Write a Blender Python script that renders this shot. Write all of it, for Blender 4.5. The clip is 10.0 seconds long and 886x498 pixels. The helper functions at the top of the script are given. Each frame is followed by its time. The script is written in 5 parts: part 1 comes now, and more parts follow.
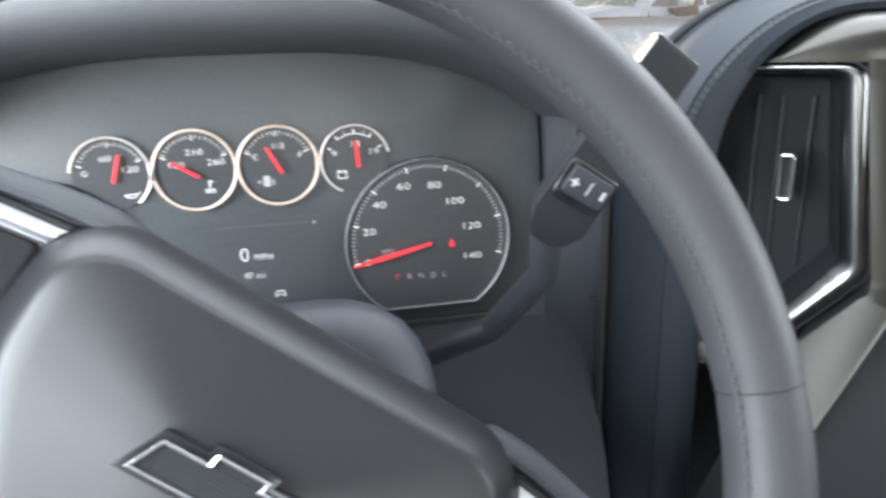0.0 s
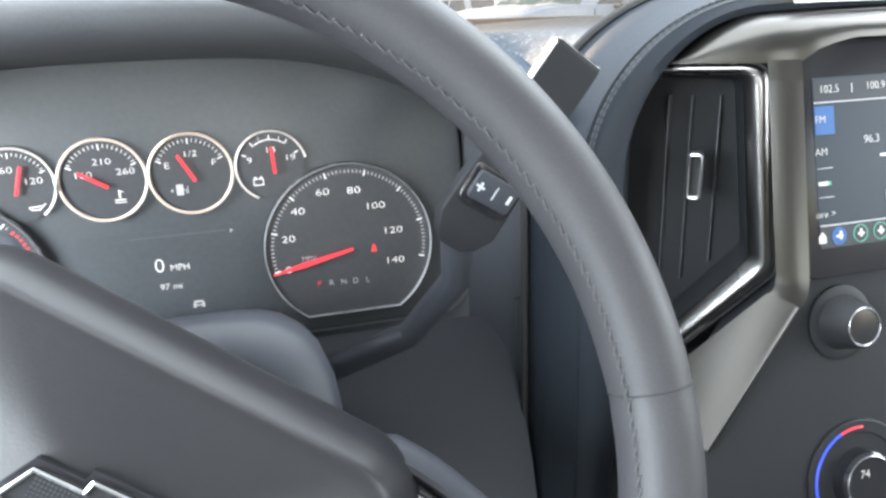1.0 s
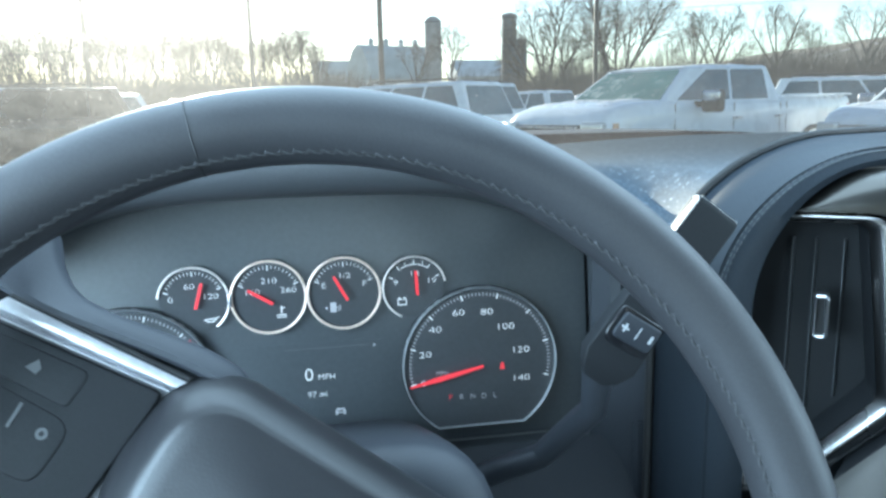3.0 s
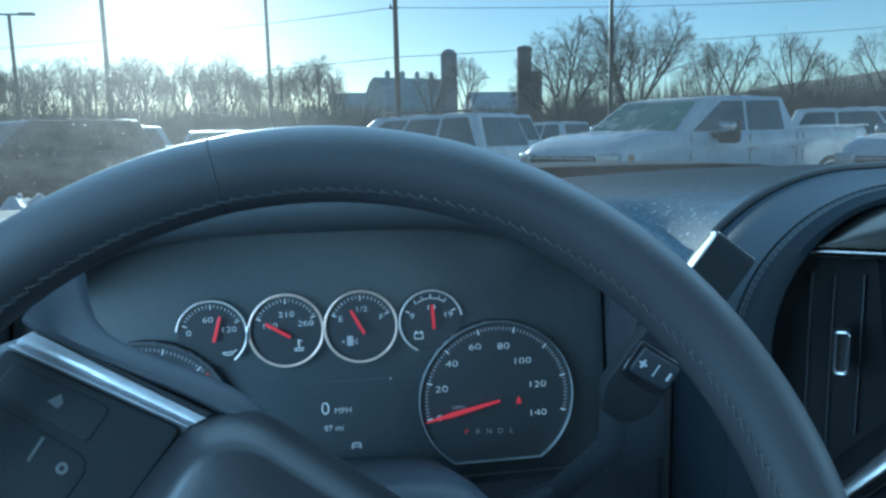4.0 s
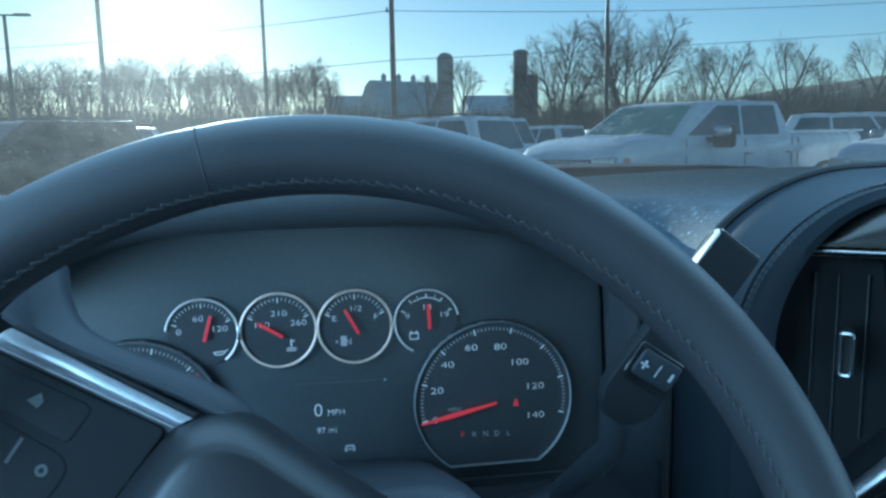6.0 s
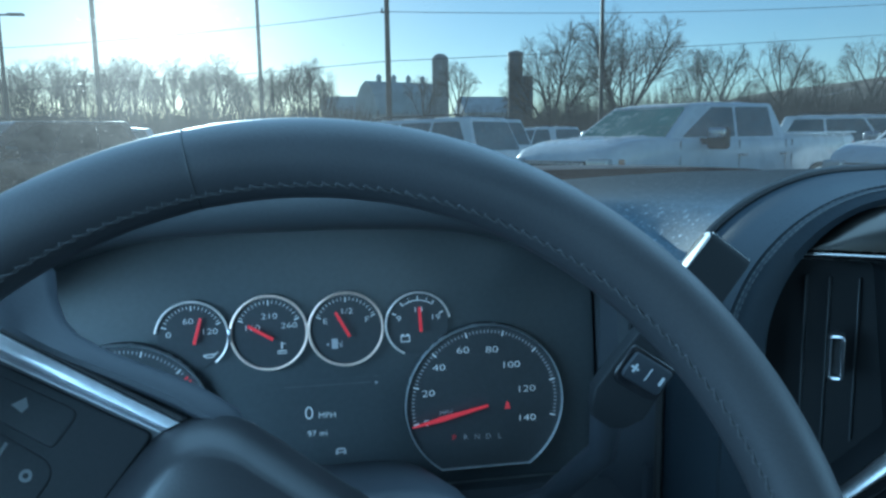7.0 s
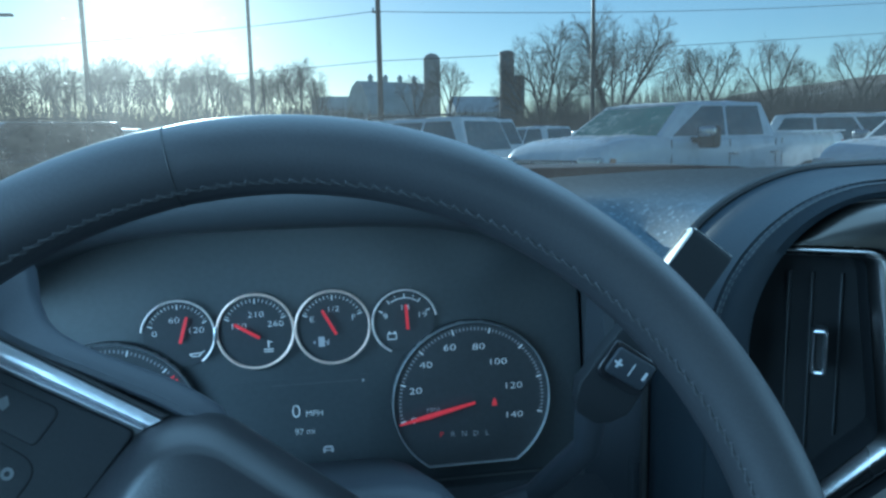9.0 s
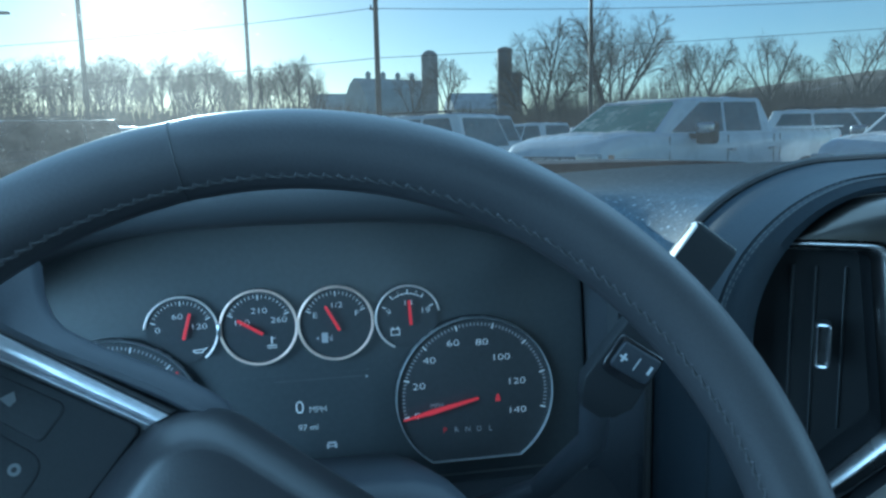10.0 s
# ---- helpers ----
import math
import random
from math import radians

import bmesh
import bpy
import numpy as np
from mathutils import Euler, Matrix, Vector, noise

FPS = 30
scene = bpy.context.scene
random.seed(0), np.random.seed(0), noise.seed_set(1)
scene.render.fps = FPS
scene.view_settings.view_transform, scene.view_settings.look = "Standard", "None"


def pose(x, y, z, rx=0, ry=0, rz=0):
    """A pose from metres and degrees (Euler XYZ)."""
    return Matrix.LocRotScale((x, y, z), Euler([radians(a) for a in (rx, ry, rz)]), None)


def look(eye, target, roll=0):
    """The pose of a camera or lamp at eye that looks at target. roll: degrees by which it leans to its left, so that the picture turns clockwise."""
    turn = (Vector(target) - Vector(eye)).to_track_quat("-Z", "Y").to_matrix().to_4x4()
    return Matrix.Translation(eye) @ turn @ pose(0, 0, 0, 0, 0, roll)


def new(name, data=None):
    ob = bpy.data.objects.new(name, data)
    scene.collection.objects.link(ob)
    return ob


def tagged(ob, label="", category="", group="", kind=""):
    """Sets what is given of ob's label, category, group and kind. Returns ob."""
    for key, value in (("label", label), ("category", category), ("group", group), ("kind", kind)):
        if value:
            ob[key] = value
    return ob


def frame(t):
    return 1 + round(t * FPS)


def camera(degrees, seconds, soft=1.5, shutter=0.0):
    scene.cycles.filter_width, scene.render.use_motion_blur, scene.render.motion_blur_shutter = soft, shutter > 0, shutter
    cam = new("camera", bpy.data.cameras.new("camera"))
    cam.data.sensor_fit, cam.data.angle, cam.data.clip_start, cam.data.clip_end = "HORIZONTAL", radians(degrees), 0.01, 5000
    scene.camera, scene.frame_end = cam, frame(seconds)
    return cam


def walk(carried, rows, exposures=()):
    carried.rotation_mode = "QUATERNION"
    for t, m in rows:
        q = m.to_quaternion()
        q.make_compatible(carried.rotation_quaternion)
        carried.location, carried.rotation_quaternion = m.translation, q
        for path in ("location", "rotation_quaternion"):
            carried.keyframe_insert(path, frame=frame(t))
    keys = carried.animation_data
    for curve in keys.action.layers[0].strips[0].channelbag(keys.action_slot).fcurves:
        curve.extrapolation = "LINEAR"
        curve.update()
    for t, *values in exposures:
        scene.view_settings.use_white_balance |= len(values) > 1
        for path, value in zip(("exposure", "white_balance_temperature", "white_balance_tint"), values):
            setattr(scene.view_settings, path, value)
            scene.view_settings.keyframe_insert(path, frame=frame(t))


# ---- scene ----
# camera: seconds, place in metres, yaw, pitch and roll in degrees
cam = camera(62.19, 10.0, soft=2.6, shutter=0.5)
ROWS = [
    (0.0, 0.0306, 0.5502, 1.3823, -11.706, -17.563, 1.669),
    (0.5, 0.0571, 0.5503, 1.376, -14.319, -17.762, 2.046),
    (1.0, 0.0527, 0.5478, 1.3846, -15.284, -17.797, 2.006),
    (1.5, 0.0407, 0.5453, 1.3872, -14.481, -17.158, 1.681),
    (2.0, 0.0245, 0.5462, 1.3879, -12.868, -15.587, 1.469),
    (2.2, 0.0197, 0.5442, 1.389, -11.527, -14.663, 1.2),
    (2.5, 0.0137, 0.5355, 1.4083, -10.834, -13.33, 1.29),
    (3.0, 0.0095, 0.528, 1.4181, -9.69, -10.996, 1.277),
    (3.2, 0.0084, 0.5262, 1.4205, -9.367, -10.36, 1.22),
    (4.3, 0.0085, 0.5265, 1.4210, -8.444, -8.322, 1.375),
    (4.5, 0.0098, 0.5281, 1.4196, -8.485, -8.269, 1.378),
    (5.0, 0.0102, 0.5337, 1.4173, -8.502, -8.309, 1.333),
    (5.5, 0.0083, 0.5352, 1.4164, -8.676, -8.382, 1.166),
    (7.0, 0.0117, 0.5366, 1.4172, -9.294, -8.298, 0.903),
    (7.5, 0.0104, 0.5349, 1.4181, -9.417, -8.248, 0.899),
    (8.0, 0.0095, 0.5358, 1.4165, -9.538, -8.246, 0.935),
    (8.5, 0.0143, 0.5331, 1.4187, -9.721, -8.237, 0.983),
    (9.0, 0.0154, 0.5346, 1.4159, -9.888, -8.325, 1.1),
    (9.5, 0.0126, 0.5347, 1.4157, -10.024, -8.426, 1.176),
    (10.0, 0.0125, 0.5354, 1.4149, -10.009, -8.557, 1.28),
]
PATH = [(t, pose(x, y, z, 0, 0, yaw) @ pose(0, 0, 0, 90 + pitch) @ pose(0, 0, 0, 0, 0, -roll)) for t, x, y, z, yaw, pitch, roll in ROWS]
EXPOSURES = [(0.0, 2.10, 7900, 18), (0.5, 2.35, 8800, 19), (1.0, 2.30, 7900, 17), (1.8, 2.15, 7600, 16), (2.5, 2.12, 7000, 10), (3.2, 1.38, 5500, -3), (4.3, 0.36, 4600, -11), (10.0, 0.36, 4600, -11)]
walk(cam, PATH, EXPOSURES)

# ---- sky and sun ----
SUN_EL, SUN_AZ = 13.5, -11.0          # degrees above the horizon, and to the right of straight ahead
world = bpy.data.worlds.new("sky")
scene.world = world
world.use_nodes = True
wn = world.node_tree
sky = wn.nodes.new("ShaderNodeTexSky")
sky.sky_type = 'NISHITA'
sky.sun_disc = False
sky.sun_elevation = radians(SUN_EL)
sky.sun_rotation = radians(SUN_AZ)
sky.air_density, sky.dust_density, sky.ozone_density = 0.8, 0.17, 0.35
wn.nodes["Background"].inputs["Strength"].default_value = 0.069
wn.links.new(sky.outputs[0], wn.nodes["Background"].inputs[0])
sun = new("sun", bpy.data.lights.new("sun", 'SUN'))
sun.data.energy, sun.data.angle, sun.data.color = 4.5, radians(0.6), (1.0, 0.9, 0.76)
e, a = radians(SUN_EL), radians(SUN_AZ)
sun.matrix_world = look((0, 0, 30), (-30 * math.sin(a) * math.cos(e), -30 * math.cos(a) * math.cos(e), 30 - 30 * math.sin(e)))

# daylight of the open sky through the side, rear and front windows
def window_light(centre, target, w_, h_, watts):
    la = new("window_daylight", bpy.data.lights.new("window_daylight", 'AREA'))
    la.data.shape, la.data.size, la.data.size_y, la.data.energy, la.data.color = 'RECTANGLE', w_, h_, watts, (0.63, 0.82, 1.0)
    la.matrix_world = look(centre, target)


window_light((-0.455, 0.48, 1.46), (1.2, 0.45, 1.20), 0.6, 0.40, 7.0)
window_light((1.215, 0.35, 1.46), (-0.4, 0.30, 1.20), 1.0, 0.40, 4.6)
window_light((0.38, -1.77, 1.46), (0.38, 1.0, 1.25), 1.4, 0.46, 5.0)
window_light((0.30, 0.87, 1.665), (0.30, 0.33, 0.825), 1.2, 0.42, 4.2)

# ---- materials ----


def surface(name, base, rough=0.5, metal=0.0, var=0.12, scale=8.0, fine=0.06, bump=0.1, bump_scale=300.0,
            stain=None, stain_amount=0.0, coat=0.0, emit=None, strength=0.0, vary=0.0, rough_var=0.12, spec=0.5):
    """A painted, moulded or natural surface with broad and fine variation, relief and worn gloss."""
    m = bpy.data.materials.new(name)
    m.use_nodes = True
    n, li = m.node_tree.nodes, m.node_tree.links
    p = n["Principled BSDF"]
    co = n.new("ShaderNodeTexCoord")
    big = n.new("ShaderNodeTexNoise")
    big.inputs["Scale"].default_value, big.inputs["Detail"].default_value = scale, 5
    small = n.new("ShaderNodeTexNoise")
    small.inputs["Scale"].default_value, small.inputs["Detail"].default_value = bump_scale, 3
    for t in (big, small):
        li.new(co.outputs["Object"], t.inputs["Vector"])
    ramp = n.new("ShaderNodeMapRange")
    ramp.inputs[1].default_value, ramp.inputs[2].default_value = 0.3, 0.7
    ramp.inputs[3].default_value, ramp.inputs[4].default_value = 1 - var, 1 + var
    li.new(big.outputs[0], ramp.inputs[0])
    grain = n.new("ShaderNodeMapRange")
    grain.inputs[1].default_value, grain.inputs[2].default_value = 0.3, 0.7
    grain.inputs[3].default_value, grain.inputs[4].default_value = 1 - fine, 1 + fine
    li.new(small.outputs[0], grain.inputs[0])
    mul = n.new("ShaderNodeMath")
    mul.operation = 'MULTIPLY'
    li.new(ramp.outputs[0], mul.inputs[0])
    li.new(grain.outputs[0], mul.inputs[1])
    last = mul
    if vary:
        info = n.new("ShaderNodeObjectInfo")
        mr = n.new("ShaderNodeMapRange")
        mr.inputs[3].default_value, mr.inputs[4].default_value = 1 - vary, 1 + vary
        li.new(info.outputs["Random"], mr.inputs[0])
        m2 = n.new("ShaderNodeMath")
        m2.operation = 'MULTIPLY'
        li.new(last.outputs[0], m2.inputs[0])
        li.new(mr.outputs[0], m2.inputs[1])
        last = m2
    col = n.new("ShaderNodeVectorMath")
    col.operation = 'SCALE'
    col.inputs[0].default_value = base
    li.new(last.outputs[0], col.inputs["Scale"])
    out = col.outputs[0]
    if stain:
        st = n.new("ShaderNodeTexNoise")
        st.inputs["Scale"].default_value, st.inputs["Detail"].default_value = scale * 2.3, 9
        st.inputs["Roughness"].default_value = 0.7
        li.new(co.outputs["Object"], st.inputs["Vector"])
        cut = n.new("ShaderNodeMapRange")
        cut.inputs[1].default_value, cut.inputs[2].default_value = 0.62 - 0.25 * stain_amount, 0.72 - 0.2 * stain_amount
        li.new(st.outputs[0], cut.inputs[0])
        mix = n.new("ShaderNodeMix")
        mix.data_type = 'RGBA'
        li.new(cut.outputs[0], mix.inputs["Factor"])
        li.new(out, mix.inputs["A"])
        mix.inputs["B"].default_value = (*stain, 1)
        out = mix.outputs["Result"]
    li.new(out, p.inputs["Base Color"])
    rr = n.new("ShaderNodeMapRange")
    rr.inputs[1].default_value, rr.inputs[2].default_value = 0.3, 0.7
    rr.inputs[3].default_value, rr.inputs[4].default_value = max(0.02, rough * (1 - rough_var)), min(1, rough * (1 + rough_var))
    li.new(big.outputs[0], rr.inputs[0])
    li.new(rr.outputs[0], p.inputs["Roughness"])
    p.inputs["Metallic"].default_value = metal
    p.inputs["Specular IOR Level"].default_value = spec
    p.inputs["Coat Weight"].default_value = coat
    p.inputs["Coat Roughness"].default_value = 0.05
    if bump:
        b = n.new("ShaderNodeBump")
        b.inputs["Strength"].default_value, b.inputs["Distance"].default_value = bump, 0.4 / bump_scale
        li.new(small.outputs[0], b.inputs["Height"])
        li.new(b.outputs[0], p.inputs["Normal"])
    if emit:
        p.inputs["Emission Color"].default_value = (*emit, 1)
        p.inputs["Emission Strength"].default_value = strength
    return m


def clear_glass(name, tint=(0.9, 0.95, 0.93), haze=0.0, speck=0.0):
    """Thin window glass: see-through, with a weak mirror and, if asked, back-lit dust and dried drops."""
    m = bpy.data.materials.new(name)
    m.use_nodes = True
    n, li = m.node_tree.nodes, m.node_tree.links
    n.remove(n["Principled BSDF"])
    tr = n.new("ShaderNodeBsdfTransparent")
    tr.inputs[0].default_value = (*tint, 1)
    gl = n.new("ShaderNodeBsdfGlossy")
    gl.inputs["Roughness"].default_value = 0.02
    fr = n.new("ShaderNodeLayerWeight")
    fr.inputs[0].default_value = 0.5
    pw = n.new("ShaderNodeMath")
    pw.operation = 'POWER'
    pw.inputs[1].default_value = 4.0
    li.new(fr.outputs["Facing"], pw.inputs[0])
    lim = n.new("ShaderNodeMapRange")
    lim.inputs[3].default_value, lim.inputs[4].default_value = 0.02, 0.55
    li.new(pw.outputs[0], lim.inputs[0])
    mix = n.new("ShaderNodeMixShader")
    li.new(lim.outputs[0], mix.inputs[0])
    li.new(tr.outputs[0], mix.inputs[1])
    li.new(gl.outputs[0], mix.inputs[2])
    out = mix
    if haze or speck:
        co = n.new("ShaderNodeTexCoord")
        film_ = n.new("ShaderNodeTexNoise")
        film_.inputs["Scale"].default_value, film_.inputs["Detail"].default_value = 5, 8
        film_.inputs["Roughness"].default_value = 0.75
        drops = n.new("ShaderNodeTexNoise")
        drops.inputs["Scale"].default_value, drops.inputs["Detail"].default_value = 330, 2
        li.new(co.outputs["Object"], film_.inputs["Vector"])
        li.new(co.outputs["Object"], drops.inputs["Vector"])
        f1 = n.new("ShaderNodeMapRange")
        f1.inputs[1].default_value, f1.inputs[2].default_value = 0.3, 0.75
        f1.inputs[3].default_value, f1.inputs[4].default_value = 0.4 * haze, 1.6 * haze
        li.new(film_.outputs[0], f1.inputs[0])
        f2 = n.new("ShaderNodeMapRange")
        f2.inputs[1].default_value, f2.inputs[2].default_value = 0.70, 0.76
        f2.inputs[3].default_value, f2.inputs[4].default_value = 0.0, speck
        li.new(drops.outputs[0], f2.inputs[0])
        add = n.new("ShaderNodeMath")
        li.new(f1.outputs[0], add.inputs[0])
        li.new(f2.outputs[0], add.inputs[1])
        tl = n.new("ShaderNodeBsdfTranslucent")
        tl.inputs[0].default_value = (0.85, 0.85, 0.85, 1)
        fw = n.new("ShaderNodeBsdfRefraction")
        fw.inputs["Roughness"].default_value, fw.inputs["IOR"].default_value = 0.75, 0.82
        dust = n.new("ShaderNodeMixShader")
        dust.inputs[0].default_value = 0.07
        li.new(tl.outputs[0], dust.inputs[1])
        li.new(fw.outputs[0], dust.inputs[2])
        m2 = n.new("ShaderNodeMixShader")
        li.new(add.outputs[0], m2.inputs[0])
        li.new(mix.outputs[0], m2.inputs[1])
        li.new(dust.outputs[0], m2.inputs[2])
        out = m2
    li.new(out.outputs[0], n["Material Output"].inputs[0])
    return m


M = {}
M["leather"] = surface("grey_black_leather", (0.028, 0.028, 0.031), 0.52, var=0.10, scale=14, bump=0.22, bump_scale=900, fine=0.08, spec=0.38)
M["hub_skin"] = surface("hub_vinyl", (0.013, 0.013, 0.015), 0.40, var=0.08, scale=14, bump=0.15, bump_scale=900, fine=0.08, spec=0.42, rough_var=0.03)
M["leather_dash"] = surface("stitched_dash_skin", (0.019, 0.024, 0.031), 0.46, var=0.10, scale=9, bump=0.35, bump_scale=700, spec=0.2)
M["thread"] = surface("grey_thread", (0.052, 0.052, 0.056), 0.8, bump=0.2)
M["brow_thread"] = surface("pale_grey_thread", (0.055, 0.058, 0.062), 0.8, bump=0.2)
M["soft"] = surface("moulded_black_plastic", (0.054, 0.057, 0.062), 0.52, var=0.10, bump=0.3, bump_scale=800)
M["dusty"] = surface("dusty_dash_plastic", (0.036, 0.050, 0.066), 0.60, var=0.20, scale=110, bump=0.5, bump_scale=800, fine=0.45, spec=0.3,
                     stain=(0.33, 0.38, 0.43), stain_amount=0.16)
M["lever"] = surface("lever_plastic", (0.017, 0.018, 0.020), 0.55, bump=0.1, bump_scale=800, var=0.08, spec=0.15)
M["gloss"] = surface("gloss_black_plastic", (0.012, 0.012, 0.014), 0.16, bump=0, var=0.05)
M["face"] = surface("instrument_face", (0.060, 0.065, 0.071), 0.38, bump=0.05, var=0.06)
M["dial"] = surface("dial_black", (0.046, 0.049, 0.054), 0.42, bump=0.05, var=0.06)
M["satin_top"] = surface("satin_silver_top", (0.058, 0.055, 0.051), 0.31, metal=0.9, var=0.04, fine=0.05, bump=0.04, bump_scale=1500)
M["ring_dim"] = surface("thin_steel_ring", (0.60, 0.61, 0.63), 0.30, metal=0.55, var=0.05, bump=0)
M["ring_warm"] = surface("warm_silver_ring_paint", (0.84, 0.66, 0.56), 0.38, metal=0.35, var=0.05, bump=0)
M["key"] = surface("lever_key_plastic", (0.030, 0.033, 0.040), 0.5, bump=0.1, bump_scale=800, spec=0.3)
M["chrome"] = surface("bright_chrome", (0.88, 0.88, 0.89), 0.16, metal=1.0, var=0.03, bump=0)
M["chrome_soft"] = surface("brushed_chrome", (0.31, 0.30, 0.298), 0.27, metal=1.0, var=0.04, fine=0.04, bump=0.03, bump_scale=1500)
M["chrome_satin"] = surface("satin_chrome", (0.52, 0.52, 0.54), 0.28, metal=1.0, var=0.03, bump=0.02)
M["strip"] = surface("brushed_strip_metal", (0.58, 0.58, 0.60), 0.40, metal=1.0, var=0.03, bump=0.02)
M["ring"] = surface("silver_ring_paint", (0.80, 0.72, 0.68), 0.38, metal=0.35, var=0.05, bump=0)
M["groove"] = surface("dark_joint", (0.012, 0.012, 0.013), 0.7, bump=0)
M["needle"] = surface("lit_red_needle", (0.55, 0.02, 0.03), 0.5, bump=0, emit=(1.0, 0.07, 0.10), strength=0.21)
M["red_mark"] = surface("lit_red_mark", (0.5, 0.03, 0.04), 0.5, bump=0, emit=(1.0, 0.06, 0.08), strength=0.16)
M["white_mark"] = surface("lit_white_mark", (0.6, 0.6, 0.6), 0.5, bump=0, emit=(0.85, 0.92, 1.0), strength=0.16)
M["dim_mark"] = surface("dim_grey_mark", (0.3, 0.3, 0.32), 0.5, bump=0, emit=(0.8, 0.88, 1.0), strength=0.085)
M["hair_line"] = surface("faint_display_line", (0.10, 0.10, 0.11), 0.5, bump=0)
# pale colour that stands in for bright glints on dark parts
M["pale_glint"] = surface("painted_pale_glint", (0.46, 0.44, 0.41), 0.4, bump=0)
# pale print with a faint glow added to brighten it
M["icon"] = surface("printed_glowing_icon", (0.40, 0.41, 0.43), 0.5, bump=0, emit=(0.8, 0.9, 1.0), strength=0.02)
M["faint_icon"] = surface("worn_grey_icon", (0.05, 0.053, 0.056), 0.5, bump=0)
M["screen"] = surface("lit_screen_black", (0.010, 0.013, 0.018), 0.3, spec=0.1, bump=0, var=0.04, emit=(0.22, 0.42, 0.6), strength=0.020)
M["screen_dark"] = surface("lit_screen_bar", (0.02, 0.022, 0.026), 0.3, spec=0.1, bump=0, var=0.04, emit=(0.3, 0.4, 0.5), strength=0.016)
M["screen_blue"] = surface("lit_blue_tile", (0.02, 0.06, 0.15), 0.3, bump=0, spec=0.1, emit=(0.05, 0.22, 0.60), strength=0.06)
M["screen_text"] = surface("lit_screen_text", (0.3, 0.3, 0.3), 0.3, bump=0, spec=0.1, emit=(0.85, 0.93, 1.0), strength=0.095)
M["blue_arc"] = surface("lit_blue_arc", (0.02, 0.05, 0.4), 0.3, bump=0, emit=(0.06, 0.14, 0.85), strength=0.14)
M["red_arc"] = surface("lit_red_arc", (0.4, 0.03, 0.05), 0.3, bump=0, emit=(0.85, 0.06, 0.10), strength=0.14)
M["green_mark"] = surface("lit_green_mark", (0.04, 0.2, 0.15), 0.3, bump=0, spec=0.1, emit=(0.12, 0.45, 0.3), strength=0.06)
M["paper"] = surface("white_paper", (0.60, 0.58, 0.575), 0.7, bump=0.05, var=0.03)
M["liner"] = surface("grey_cloth_liner", (0.32, 0.32, 0.32), 0.9, bump=0.2, bump_scale=500)
M["cabin"] = surface("grey_cabin_trim", (0.22, 0.22, 0.22), 0.7, bump=0.2, bump_scale=400)
M["windshield"] = clear_glass("dusty_windshield", (0.93, 0.97, 0.98), haze=0.058, speck=0.25)
M["hood_red"] = surface("dark_red_paint", (0.028, 0.008, 0.008), 0.45, bump=0, coat=0.15, spec=0.25)
M["white_paint"] = surface("white_car_paint", (0.76, 0.81, 0.86), 0.28, bump=0, var=0.05, coat=0.6, scale=3,
                           stain=(0.58, 0.59, 0.60), stain_amount=0.06)
M["black_paint"] = surface("black_car_paint", (0.02, 0.021, 0.024), 0.25, bump=0, var=0.1, coat=0.7, scale=3,
                           stain=(0.09, 0.09, 0.09), stain_amount=0.3)
M["blue_paint"] = surface("dark_blue_car_paint", (0.02, 0.05, 0.12), 0.25, bump=0, var=0.1, coat=0.7, scale=3)
M["car_glass"] = surface("dark_car_glass", (0.07, 0.12, 0.15), 0.05, bump=0, var=0.2, spec=0.9)
M["dim_glass"] = surface("dusty_dark_glass", (0.035, 0.035, 0.033), 0.3, bump=0, var=0.3, spec=0.35)
M["frost_glass"] = surface("frosted_car_glass", (0.07, 0.19, 0.16), 0.12, bump=0, var=0.25, scale=1.2,
                           stain=(0.66, 0.72, 0.64), stain_amount=0.42)
M["rubber"] = surface("tyre_rubber", (0.02, 0.02, 0.02), 0.85, bump=0.3, bump_scale=60)
M["lamp_clear"] = surface("clear_headlamp", (0.6, 0.62, 0.62), 0.12, bump=0, metal=0.4)
M["lamp_amber"] = surface("amber_lens", (0.55, 0.32, 0.20), 0.2, bump=0)
M["lamp_red"] = surface("red_lens", (0.35, 0.02, 0.02), 0.2, bump=0)
M["trim_black"] = surface("black_car_trim", (0.02, 0.02, 0.022), 0.5, bump=0.05)
M["asphalt"] = surface("salted_asphalt", (0.20, 0.20, 0.20), 0.75, var=0.3, scale=0.35, fine=0.25, bump=0.5, bump_scale=30,
                       stain=(0.60, 0.62, 0.65), stain_amount=0.50, rough_var=0.4)
M["field"] = surface("winter_field", (0.16, 0.125, 0.075), 0.95, var=0.4, scale=0.03, fine=0.3, bump=0.6, bump_scale=3,
                     stain=(0.55, 0.56, 0.58), stain_amount=0.35)
M["snow"] = surface("old_snow", (0.74, 0.77, 0.82), 0.6, var=0.1, scale=1.5, bump=0.6, bump_scale=14, fine=0.15,
                    stain=(0.35, 0.34, 0.32), stain_amount=0.2)
M["bark"] = surface("grey_brown_bark", (0.085, 0.073, 0.062), 0.9, var=0.25, scale=2, bump=0.5, bump_scale=25, vary=0.25)
M["twig"] = surface("pale_brown_twigs", (0.20, 0.17, 0.14), 0.9, var=0.3, scale=0.8, bump=0, vary=0.25)
M["evergreen"] = surface("dark_evergreen", (0.035, 0.05, 0.03), 0.9, var=0.3, bump=0)
M["pole_wood"] = surface("weathered_pole_wood", (0.11, 0.085, 0.065), 0.85, var=0.2, bump=0.5, bump_scale=40)
M["pole_dark"] = surface("dark_bronze_pole", (0.03, 0.027, 0.025), 0.5, bump=0.05)
